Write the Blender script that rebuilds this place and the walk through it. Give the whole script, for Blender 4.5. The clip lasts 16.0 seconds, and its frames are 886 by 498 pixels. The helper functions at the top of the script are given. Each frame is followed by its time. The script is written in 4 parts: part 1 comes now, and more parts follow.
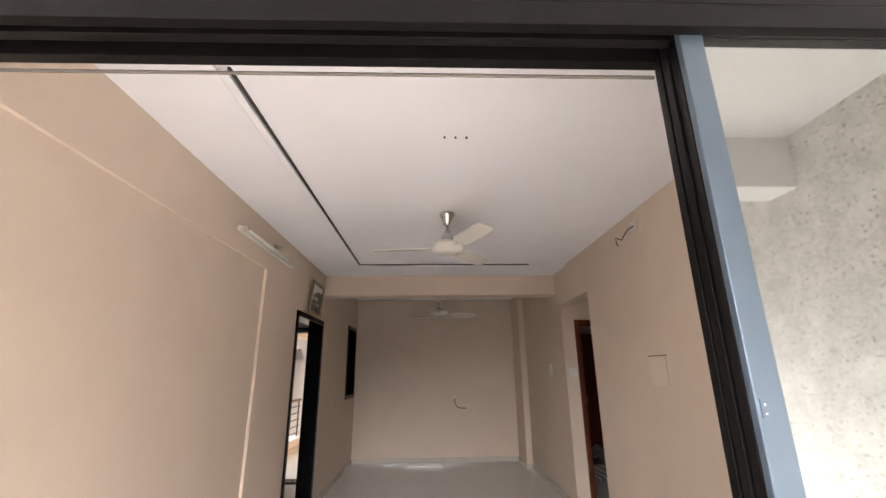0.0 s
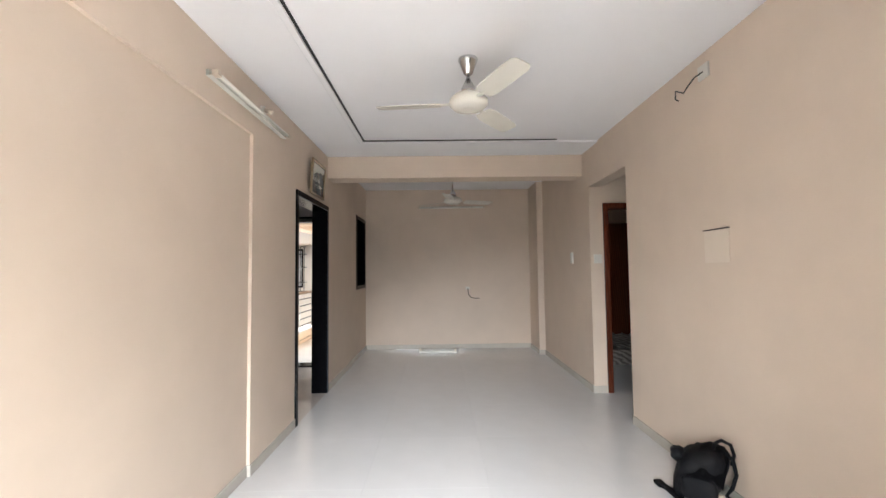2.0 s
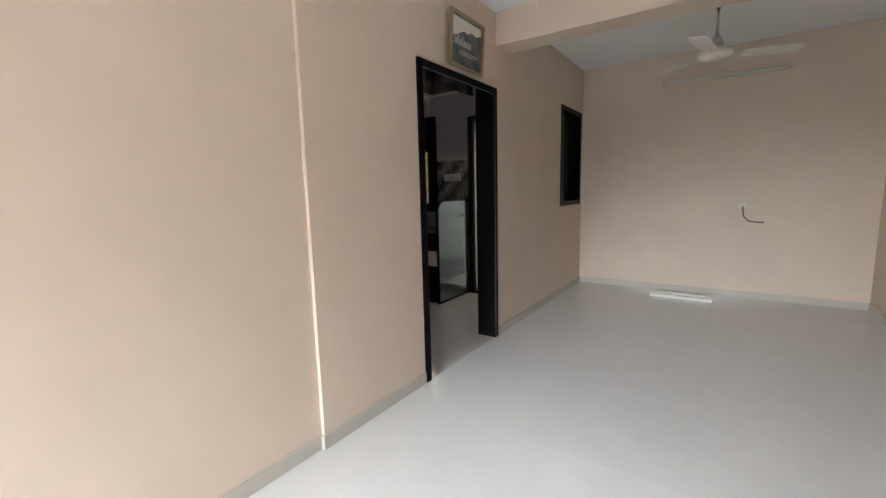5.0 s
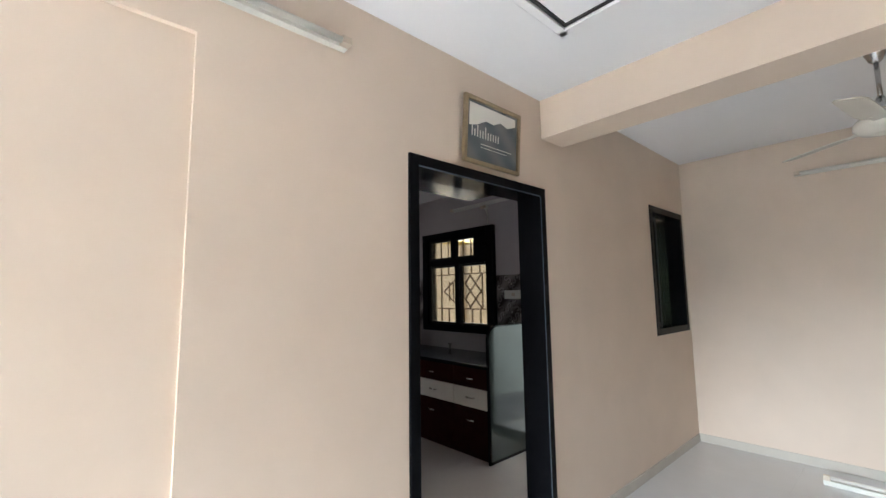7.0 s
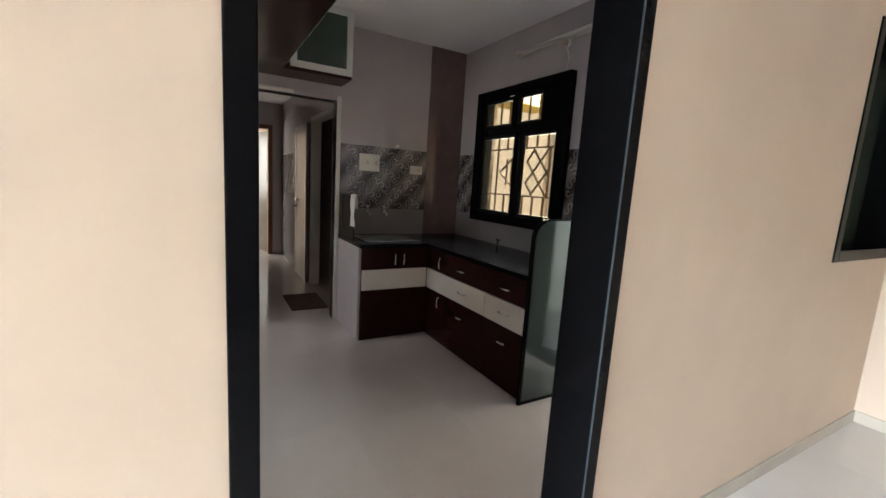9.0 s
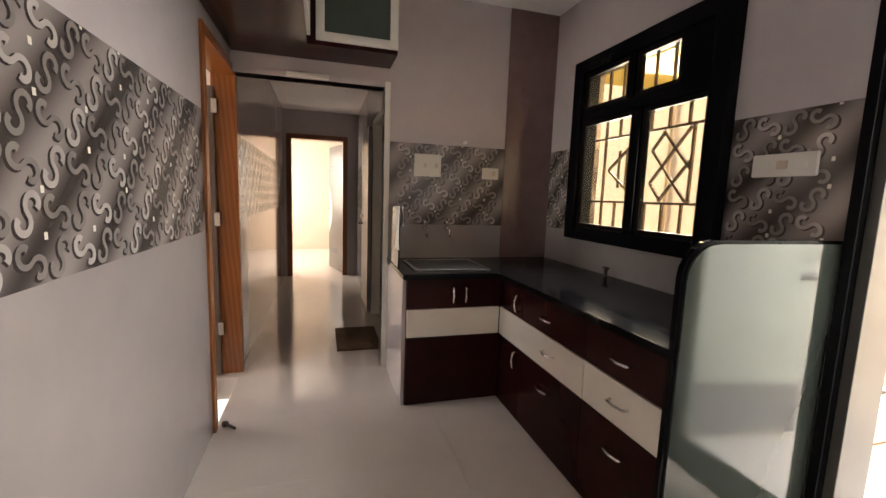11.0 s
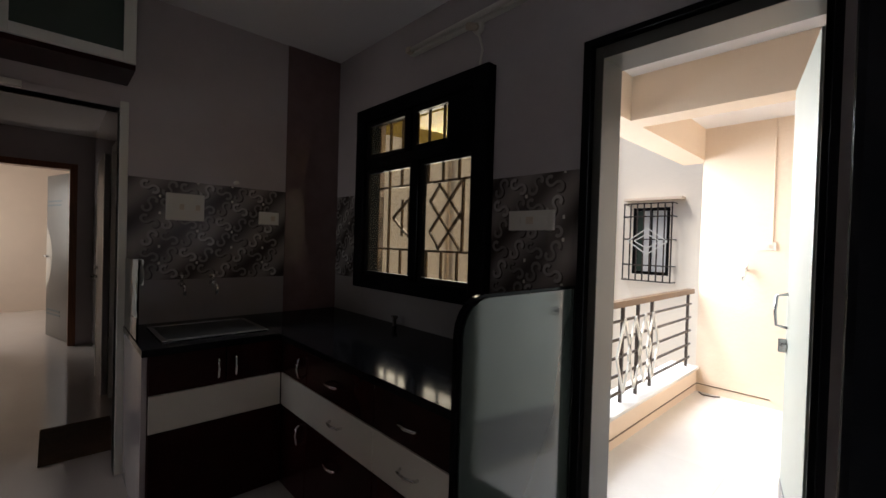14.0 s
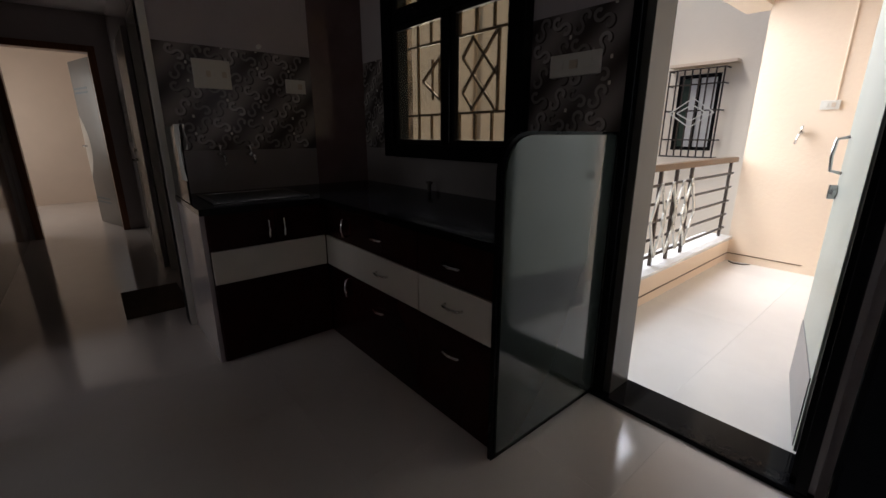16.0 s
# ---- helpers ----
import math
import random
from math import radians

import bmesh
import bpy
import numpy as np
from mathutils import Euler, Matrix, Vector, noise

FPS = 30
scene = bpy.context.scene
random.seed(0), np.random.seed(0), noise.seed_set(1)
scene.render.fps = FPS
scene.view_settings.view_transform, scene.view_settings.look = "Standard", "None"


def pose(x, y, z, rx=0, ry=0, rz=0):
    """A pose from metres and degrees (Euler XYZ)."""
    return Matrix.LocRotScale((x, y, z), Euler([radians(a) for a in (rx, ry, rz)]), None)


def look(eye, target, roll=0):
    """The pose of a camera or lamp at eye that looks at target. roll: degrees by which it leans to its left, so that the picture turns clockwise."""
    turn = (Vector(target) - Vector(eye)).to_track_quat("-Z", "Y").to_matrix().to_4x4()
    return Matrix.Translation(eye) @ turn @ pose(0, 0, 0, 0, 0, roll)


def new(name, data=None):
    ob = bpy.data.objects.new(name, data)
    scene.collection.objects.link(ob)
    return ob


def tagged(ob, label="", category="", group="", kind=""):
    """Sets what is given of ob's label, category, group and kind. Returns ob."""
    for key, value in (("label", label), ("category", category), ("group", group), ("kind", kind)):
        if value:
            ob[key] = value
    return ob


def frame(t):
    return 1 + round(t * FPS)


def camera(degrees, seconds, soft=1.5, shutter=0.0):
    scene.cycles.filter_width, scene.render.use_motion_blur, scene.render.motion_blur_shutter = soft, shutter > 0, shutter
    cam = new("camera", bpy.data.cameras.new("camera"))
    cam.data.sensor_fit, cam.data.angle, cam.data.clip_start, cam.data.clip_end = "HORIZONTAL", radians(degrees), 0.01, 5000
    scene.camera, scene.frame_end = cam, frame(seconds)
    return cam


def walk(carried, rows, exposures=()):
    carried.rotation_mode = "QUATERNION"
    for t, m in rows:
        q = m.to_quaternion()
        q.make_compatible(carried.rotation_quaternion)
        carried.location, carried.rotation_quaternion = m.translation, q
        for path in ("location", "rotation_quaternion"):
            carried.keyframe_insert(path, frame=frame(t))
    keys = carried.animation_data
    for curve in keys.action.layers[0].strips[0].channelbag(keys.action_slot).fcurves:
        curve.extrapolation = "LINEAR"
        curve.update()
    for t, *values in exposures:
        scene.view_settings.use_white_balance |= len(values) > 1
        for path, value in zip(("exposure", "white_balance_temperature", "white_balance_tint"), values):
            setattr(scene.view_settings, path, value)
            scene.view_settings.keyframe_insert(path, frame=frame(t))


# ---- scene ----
cam = camera(93.6, 16.0)
PATH = [
    (0, (1.36, 0.273, 1.515), (1.422, 2.191, 2.077), -0.6),
    (0.5, (1.41, 0.281, 1.545), (1.47, 2.165, 2.212), 1.5),
    (1, (1.397, 0.405, 1.483), (1.407, 2.352, 1.938), 2.0),
    (1.5, (1.32, 0.599, 1.45), (1.432, 2.559, 1.828), -0.4),
    (2, (1.298, 0.801, 1.374), (1.317, 2.798, 1.476), -0.7),
    (2.5, (1.333, 1.025, 1.312), (1.201, 3.017, 1.185), -0.5),
    (3, (1.349, 1.234, 1.292), (1.367, 3.227, 1.124), -2.6),
    (3.5, (1.487, 1.539, 1.275), (1.224, 3.505, 1.018), -5.6),
    (4, (1.579, 1.832, 1.347), (1.049, 3.739, 1.064), -1.3),
    (4.5, (1.56, 2.149, 1.336), (0.705, 3.949, 1.159), -2.4),
    (5, (1.639, 2.408, 1.305), (0.525, 4.045, 1.027), -1.4),
    (5.2, (1.692, 2.495, 1.302), (0.472, 4.054, 1.019), 0.9),
    (7.3, (1.4, 3.607, 1.48), (-0.086, 4.925, 1.712), -0.4),
    (7.5, (1.331, 3.733, 1.407), (-0.169, 5.054, 1.449), -0.6),
    (8, (1.169, 4.026, 1.353), (-0.468, 5.152, 1.125), 0.8),
    (8.2, (1.112, 4.126, 1.379), (-0.552, 5.202, 1.105), 2.4),
    (10.3, (0.245, 5.068, 1.281), (-1.595, 5.815, 1.047), 0.7),
    (10.5, (0.159, 5.113, 1.279), (-1.719, 5.756, 1.034), 0.4),
    (11, (-0.028, 5.177, 1.295), (-1.933, 5.733, 1.046), 2.0),
    (11.5, (-0.193, 5.192, 1.353), (-2.04, 5.959, 1.302), -0.5),
    (12, (-0.241, 5.205, 1.415), (-2.019, 6.104, 1.582), -0.6),
    (12.5, (-0.193, 5.244, 1.525), (-1.885, 6.198, 2.0), 1.4),
    (13, (-0.159, 5.278, 1.57), (-1.699, 6.392, 2.195), 1.4),
    (13.5, (-0.147, 5.322, 1.531), (-1.588, 6.6, 2.072), 1.0),
    (14, (-0.153, 5.336, 1.351), (-1.61, 6.706, 1.322), 1.7),
    (14.5, (-0.164, 5.316, 1.204), (-1.664, 6.564, 0.765), 1.3),
    (15, (-0.169, 5.292, 1.166), (-1.677, 6.477, 0.598), 0.4),
    (15.5, (-0.181, 5.276, 1.169), (-1.706, 6.443, 0.61), 0.1),
    (16, (-0.158, 5.269, 1.181), (-1.636, 6.508, 0.648), -0.0),
]
walk(cam, [(t, look(e, g, r)) for t, e, g, r in PATH],
     [(0, -1.0, 6900, 18), (0.5, -1.2, 6900, 18), (1.0, -1.05, 6800, 17), (2.0, -0.4, 6350, 11), (3.0, -0.35, 6400, 11), (5.2, -0.4, 6300, 9), (7.3, 0.5, 5850, 6), (8.2, 0.6, 5750, 4),
      (10.3, 1.7, 7300, 15), (11.5, 1.7, 7100, 15), (12.5, 1.5, 6700, 11), (13.2, 0.95, 6400, 9), (14.0, -0.55, 6300, 12), (14.5, -0.7, 6300, 14), (15.5, -0.75, 6300, 14), (16, -1.15, 6300, 14)])

# ---- light ----
world = bpy.data.worlds.new("sky")
scene.world = world
world.use_nodes = True
wn = world.node_tree
sky = wn.nodes.new("ShaderNodeTexSky")
sky.sky_type, sky.sun_disc = "NISHITA", False
sky.sun_elevation, sky.sun_rotation = radians(57.5), radians(223)
wn.links.new(sky.outputs[0], wn.nodes["Background"].inputs[0])
wn.nodes["Background"].inputs[1].default_value = 0.15
sun = new("sun", bpy.data.lights.new("sun", "SUN"))
sun.data.energy, sun.data.angle, sun.data.color = 4.8, radians(15), (1, 0.96, 0.9)
sun.matrix_world = look((-6.5, -7, 15), (0, 0, 0))


def daylight_lamp(name, eye, target, w, h, watts, color=(1, 0.97, 0.93)):
    """An added area lamp that stands in for the sky's light."""
    ob = new(name, bpy.data.lights.new(name, "AREA"))
    ob.data.shape, ob.data.size, ob.data.size_y, ob.data.energy, ob.data.color = "RECTANGLE", w, h, watts, color
    ob.matrix_world = look(eye, target)
    return ob


daylight_lamp("sky_terrace", (1.2, -2.35, 1.75), (1.6, -0.95, 0.0), 3.0, 1.4, 1250, (0.90, 0.96, 1)).data.spread = radians(104)
# added fill hung in the open air to brighten the utility balcony
daylight_lamp("fill_utility", (-2.6, 8.6, 2.0), (-0.6, 8.4, 0.3), 2.6, 1.6, 300, (0.93, 0.97, 1))
# added lamps at the unseen windows of the end and side rooms
daylight_lamp("sky_end_room", (-8.6, 3.45, 1.5), (-8.4, 5.5, 0.9), 1.6, 1.3, 44, (1, 0.95, 0.85))
daylight_lamp("sky_side_room", (-2.9, 2.35, 1.6), (-2.8, 4.5, 1.0), 1.2, 1.2, 12)
# added fill; the bedroom wall behind it has no opening
daylight_lamp("fill_bedroom", (5.9, 7.2, 1.5), (4, 7.2, 0.6), 1.2, 1.2, 1.5)

# ---- materials ----


def material(name, color, rough=0.5, metal=0.0, vary=0.06, scale=6.0, bump=0.0, bump_scale=120.0, spec=0.5, coat=0.0, random_piece=0.0):
    m = bpy.data.materials.new(name)
    m.use_nodes = True
    nt = m.node_tree
    b = nt.nodes["Principled BSDF"]
    b.inputs["Roughness"].default_value, b.inputs["Metallic"].default_value = rough, metal
    b.inputs["Specular IOR Level"].default_value, b.inputs["Coat Weight"].default_value = spec, coat
    co = nt.nodes.new("ShaderNodeTexCoord")
    n1 = nt.nodes.new("ShaderNodeTexNoise")
    n1.inputs["Scale"].default_value, n1.inputs["Detail"].default_value = scale, 5
    n2 = nt.nodes.new("ShaderNodeTexNoise")
    n2.inputs["Scale"].default_value, n2.inputs["Detail"].default_value = scale * 0.13, 2
    for n in (n1, n2):
        nt.links.new(co.outputs["Object"], n.inputs["Vector"])
    add = nt.nodes.new("ShaderNodeMath")
    nt.links.new(n1.outputs[0], add.inputs[0]), nt.links.new(n2.outputs[0], add.inputs[1])
    ramp = nt.nodes.new("ShaderNodeMapRange")
    ramp.inputs[1].default_value, ramp.inputs[2].default_value = 0.7, 1.3
    ramp.inputs[3].default_value, ramp.inputs[4].default_value = 1 - vary, 1 + vary
    nt.links.new(add.outputs[0], ramp.inputs[0])
    mix = nt.nodes.new("ShaderNodeVectorMath")
    mix.operation = "SCALE"
    mix.inputs[0].default_value = color
    last = ramp.outputs[0]
    if random_piece:
        info = nt.nodes.new("ShaderNodeObjectInfo")
        rr = nt.nodes.new("ShaderNodeMapRange")
        rr.inputs[3].default_value, rr.inputs[4].default_value = 1 - random_piece, 1 + random_piece
        mul = nt.nodes.new("ShaderNodeMath")
        mul.operation = "MULTIPLY"
        nt.links.new(info.outputs["Random"], rr.inputs[0])
        nt.links.new(rr.outputs[0], mul.inputs[0]), nt.links.new(last, mul.inputs[1])
        last = mul.outputs[0]
    nt.links.new(last, mix.inputs["Scale"])
    nt.links.new(mix.outputs[0], b.inputs["Base Color"])
    if bump:
        n3 = nt.nodes.new("ShaderNodeTexNoise")
        n3.inputs["Scale"].default_value, n3.inputs["Detail"].default_value = bump_scale, 3
        bp = nt.nodes.new("ShaderNodeBump")
        bp.inputs["Strength"].default_value, bp.inputs["Distance"].default_value = bump, 0.01
        nt.links.new(co.outputs["Object"], n3.inputs["Vector"])
        nt.links.new(n3.outputs[0], bp.inputs["Height"]), nt.links.new(bp.outputs[0], b.inputs["Normal"])
    return m


def banded(name, a, b_, scale, rough, direction=(1, 1, 1), distortion=1.5, spec=0.5):
    """Two tones in soft parallel bands: wood grain, or the diagonal shading of a printed tile."""
    m = material(name, a, rough, spec=spec)
    nt = m.node_tree
    co, mp = nt.nodes.new("ShaderNodeTexCoord"), nt.nodes.new("ShaderNodeMapping")
    mp.inputs["Scale"].default_value = direction
    w = nt.nodes.new("ShaderNodeTexWave")
    w.bands_direction = "DIAGONAL"
    w.inputs["Scale"].default_value, w.inputs["Distortion"].default_value, w.inputs["Detail"].default_value = scale, distortion, 3
    r = nt.nodes.new("ShaderNodeValToRGB")
    r.color_ramp.elements[0].color, r.color_ramp.elements[1].color = (*a, 1), (*b_, 1)
    nt.links.new(co.outputs["Object"], mp.inputs[0]), nt.links.new(mp.outputs[0], w.inputs[0])
    nt.links.new(w.outputs[1], r.inputs[0]), nt.links.new(r.outputs[0], nt.nodes["Principled BSDF"].inputs["Base Color"])
    return m


def glass(name, color=(1, 1, 1), rough=0.0, clear=0.75, tint=(0.5, 0.55, 0.5)):
    """A pane: partly clear, partly a mirror-like sheet."""
    m = bpy.data.materials.new(name)
    m.use_nodes = True
    nt = m.node_tree
    b = nt.nodes["Principled BSDF"]
    b.inputs["Base Color"].default_value, b.inputs["Roughness"].default_value = (*tint, 1), rough
    b.inputs["Specular IOR Level"].default_value = 0.8
    tr, mx = nt.nodes.new("ShaderNodeBsdfTransparent"), nt.nodes.new("ShaderNodeMixShader")
    tr.inputs[0].default_value = (*color, 1)
    mx.inputs[0].default_value = clear
    nt.links.new(b.outputs[0], mx.inputs[1]), nt.links.new(tr.outputs[0], mx.inputs[2])
    nt.links.new(mx.outputs[0], nt.nodes["Material Output"].inputs[0])
    return m


PEACH = material("peach_wall_paint", (0.63, 0.515, 0.415), 0.6, vary=0.045, scale=3, bump=0.04, bump_scale=60)
WHITE = material("white_ceiling_paint", (0.84, 0.83, 0.84), 0.75, vary=0.02, scale=2, bump=0.03, bump_scale=80)
CREAM_ROUGH = material("rough_cream_plaster", (0.66, 0.645, 0.60), 0.8, vary=0.20, scale=70, bump=0.8, bump_scale=90)


def speckle(m, dark, scale, edge):
    """Dark pits of uneven size scattered over a rough plaster."""
    nt = m.node_tree
    b = nt.nodes["Principled BSDF"]
    src = b.inputs["Base Color"].links[0].from_socket
    co, n = nt.nodes.new("ShaderNodeTexCoord"), nt.nodes.new("ShaderNodeTexNoise")
    n.inputs["Scale"].default_value, n.inputs["Detail"].default_value = scale, 2
    k = nt.nodes.new("ShaderNodeMapRange")
    k.inputs[1].default_value, k.inputs[2].default_value = edge, edge + 0.04
    mx = nt.nodes.new("ShaderNodeMix")
    mx.data_type = "RGBA"
    mx.inputs[7].default_value = (*dark, 1)
    nt.links.new(co.outputs["Object"], n.inputs["Vector"]), nt.links.new(n.outputs[0], k.inputs[0])
    nt.links.new(k.outputs[0], mx.inputs[0])
    nt.links.new(src, mx.inputs[6]), nt.links.new(mx.outputs[2], b.inputs["Base Color"])


speckle(CREAM_ROUGH, (0.28, 0.25, 0.20), 60, 0.61)
FLOOR = material("grey_vitrified_tile", (0.66, 0.65, 0.64), 0.13, vary=0.03, scale=5, random_piece=0.015)
FLOOR_K = material("ivory_vitrified_tile", (0.60, 0.545, 0.50), 0.10, vary=0.03, scale=5, random_piece=0.015)
GROUT = material("grout", (0.56, 0.54, 0.52), 0.8)
SKIRT = material("skirting_tile", (0.50, 0.46, 0.40), 0.2, vary=0.06)
GRANITE = material("black_granite", (0.005, 0.005, 0.006), 0.10, vary=0.15, scale=160, spec=0.06)
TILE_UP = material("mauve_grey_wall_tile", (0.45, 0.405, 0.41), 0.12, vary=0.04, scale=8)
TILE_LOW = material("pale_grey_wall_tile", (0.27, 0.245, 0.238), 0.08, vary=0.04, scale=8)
TILE_BROWN = material("brown_wall_tile", (0.16, 0.105, 0.10), 0.12, vary=0.12, scale=12)
DECOR = banded("printed_tile_ground", (0.045, 0.036, 0.033), (0.25, 0.22, 0.21), 2.14, 0.15, (1, 1, -1), 0.3)
DECOR_S = banded("printed_tile_ground_mirrored", (0.045, 0.036, 0.033), (0.25, 0.22, 0.21), 2.14, 0.15, (1, 1, 1), 0.3)
CURL_LIGHT = material("printed_curl_pale", (0.38, 0.35, 0.33), 0.15, vary=0.25, scale=10)
CURL_MID = material("printed_curl_grey", (0.20, 0.18, 0.17), 0.15, vary=0.2, scale=10)
CURL_DARK = material("printed_curl_dark", (0.045, 0.036, 0.034), 0.15, vary=0.2, scale=10)
MAROON = material("maroon_laminate", (0.024, 0.0055, 0.005), 0.24, vary=0.15, scale=14, spec=0.10)
WHITE_LAM = material("ivory_laminate", (0.66, 0.62, 0.55), 0.2, vary=0.03)
ORANGE_WOOD = banded("polished_teak", (0.26, 0.085, 0.022), (0.33, 0.115, 0.032), 5, 0.25, (4, 4, 0.3), 4)
RED_WOOD = banded("dark_red_polished_wood", (0.075, 0.018, 0.009), (0.11, 0.027, 0.012), 5, 0.25, (4, 4, 0.3), 4)
BROWN_WOOD = banded("brown_polished_wood", (0.15, 0.055, 0.022), (0.20, 0.075, 0.032), 5, 0.3, (4, 4, 0.3), 4)
BROWN_LAM = banded("brown_door_laminate", (0.085, 0.062, 0.050), (0.12, 0.09, 0.072), 7, 0.3, (6, 6, 0.4), 3)
GREY_LAM = material("grey_door_laminate", (0.26, 0.25, 0.25), 0.3, vary=0.05)
ALU_WHITE = material("white_coated_aluminium", (0.68, 0.67, 0.62), 0.3, vary=0.03)
ALU_DARK = material("dark_anodised_aluminium", (0.005, 0.0045, 0.0045), 0.3, vary=0.3, scale=20, spec=0.07)
ALU = material("brushed_aluminium", (0.06, 0.085, 0.11), 0.35, metal=0.3, vary=0.08, scale=15)
FROST = material("frosted_green_glass", (0.04, 0.05, 0.044), 0.09, vary=0.04, scale=3)
FROST.node_tree.nodes["Principled BSDF"].inputs["IOR"].default_value = 1.65
FROST_DARK = material("dark_green_glass", (0.045, 0.065, 0.05), 0.2, vary=0.1, scale=6)
STEEL = material("steel", (0.55, 0.55, 0.55), 0.25, metal=1.0, vary=0.05)
CHROME = material("chrome", (0.75, 0.74, 0.72), 0.12, metal=1.0, vary=0.03)
PLASTIC = material("white_plastic", (0.66, 0.64, 0.58), 0.35, vary=0.03)
PLASTIC_OLD = material("aged_ivory_plastic", (0.55, 0.46, 0.36), 0.4, vary=0.08)
FAN_WHITE = material("fan_enamel", (0.66, 0.63, 0.56), 0.25, vary=0.04)
BLACK_CLOTH = material("black_nylon", (0.004, 0.004, 0.0055), 0.55, vary=0.4, scale=30, bump=0.5, bump_scale=150, spec=0.2)
ALU_GREY = material("grey_coated_aluminium", (0.06, 0.057, 0.05), 0.35, vary=0.06)
LEAF = material("greenish_white_door_paint", (0.50, 0.53, 0.47), 0.35, vary=0.05, scale=4)
BRONZE_ALU = material("bronze_anodised_aluminium", (0.10, 0.088, 0.075), 0.35, vary=0.1, scale=15)
BOARD = material("pale_painted_board", (0.66, 0.56, 0.46), 0.5, vary=0.04)
SHEET = banded("patterned_cotton", (0.34, 0.31, 0.27), (0.12, 0.10, 0.09), 5, 0.9, (1, 1, 2), 6)
# near-black colour that stands for the shade inside recesses
DARK = material("recess_shade", (0.03, 0.028, 0.026), 0.8)
GOLD = material("gilt_frame", (0.30, 0.23, 0.14), 0.4, metal=0.6, vary=0.2, scale=40)
PRINT = banded("grey_print", (0.06, 0.075, 0.085), (0.12, 0.13, 0.13), 3, 0.25)
WIRE = material("wire", (0.05, 0.045, 0.04), 0.5)
BRONZE = material("golden_brown_paint", (0.13, 0.075, 0.035), 0.4, metal=0.3, vary=0.15, scale=20)
IRON = material("dark_brown_iron", (0.045, 0.033, 0.026), 0.4, metal=0.4, vary=0.2, scale=20)
YELLOW = material("yellow_sheet", (0.62, 0.47, 0.03), 0.5)
FACADE = material("cream_facade_paint", (0.76, 0.62, 0.48), 0.8, vary=0.05, scale=1.5, bump=0.2, bump_scale=30)
BUILDING = material("pale_cream_facade_paint", (0.83, 0.74, 0.62), 0.8, vary=0.05, scale=1.5, bump=0.2, bump_scale=30)
GREY_LEAF = material("dark_grey_door_laminate", (0.12, 0.11, 0.10), 0.3, vary=0.08)
UTIL_FLOOR = material("white_glazed_tile", (0.72, 0.71, 0.69), 0.2, vary=0.03, random_piece=0.02)
MAT = material("brown_doormat", (0.10, 0.06, 0.035), 0.95, vary=0.3, scale=60, bump=0.8)
GROUND = material("paved_yard", (0.30, 0.28, 0.25), 0.9, vary=0.15)
PANE = glass("window_pane", (0.68, 0.62, 0.52), 0.0, 0.93)
MIRROR_PANE = glass("reflective_pane", (0.6, 0.65, 0.65), 0.03, 0.06, (0.33, 0.34, 0.33))
MIRROR_PANE.node_tree.nodes["Principled BSDF"].inputs["Metallic"].default_value = 0.9

# ---- builders ----


def box(bm, x0, x1, y0, y1, z0, z1):
    v = [bm.verts.new((x, y, z)) for x in (x0, x1) for y in (y0, y1) for z in (z0, z1)]
    for f in ((0, 1, 3, 2), (4, 6, 7, 5), (0, 4, 5, 1), (2, 3, 7, 6), (0, 2, 6, 4), (1, 5, 7, 3)):
        bm.faces.new([v[i] for i in f])
    return v


def boxes(*rows, bevel=0.0):
    bm = bmesh.new()
    for r in rows:
        box(bm, *(min(r[0:2]), max(r[0:2]), min(r[2:4]), max(r[2:4]), min(r[4:6]), max(r[4:6])))
    if bevel:
        bmesh.ops.bevel(bm, geom=bm.edges[:], offset=bevel, segments=2, affect="EDGES", profile=0.6)
    return bm


def rod(bm, a, b, r, sides=10, r2=None):
    a, b = Vector(a), Vector(b)
    m = Matrix.Translation((a + b) / 2) @ (b - a).to_track_quat("Z", "Y").to_matrix().to_4x4()
    bmesh.ops.create_cone(bm, cap_ends=True, segments=sides, radius1=r, radius2=r if r2 is None else r2, depth=(b - a).length, matrix=m)
    return bm


def rods(*rows, sides=10):
    bm = bmesh.new()
    for a, b, r in rows:
        rod(bm, a, b, r, sides)
    return bm


def bar(bm, a, b, w, d, side=(0, 1, 0)):
    """A flat or square bar from a to b; d is its depth along side."""
    a, b, s = Vector(a), Vector(b), Vector(side).normalized()
    t = (b - a).normalized().cross(s) * w / 2
    v = [bm.verts.new(p + i * t + j * s * d / 2) for p in (a, b) for i, j in ((-1, -1), (1, -1), (1, 1), (-1, 1))]
    for f in ((0, 1, 2, 3), (7, 6, 5, 4), (0, 4, 5, 1), (1, 5, 6, 2), (2, 6, 7, 3), (3, 7, 4, 0)):
        bm.faces.new([v[i] for i in f])
    return bm


def lathe(profile, at=(0, 0, 0), sides=28):
    bm = bmesh.new()
    rings = [[bm.verts.new((at[0] + r * math.cos(2 * math.pi * i / sides), at[1] + r * math.sin(2 * math.pi * i / sides), at[2] + z)) for i in range(sides)] for r, z in profile]
    for a, b in zip(rings, rings[1:]):
        for i in range(sides):
            bm.faces.new((a[i], a[(i + 1) % sides], b[(i + 1) % sides], b[i]))
    bm.faces.new(rings[0][::-1]), bm.faces.new(rings[-1])
    return bm


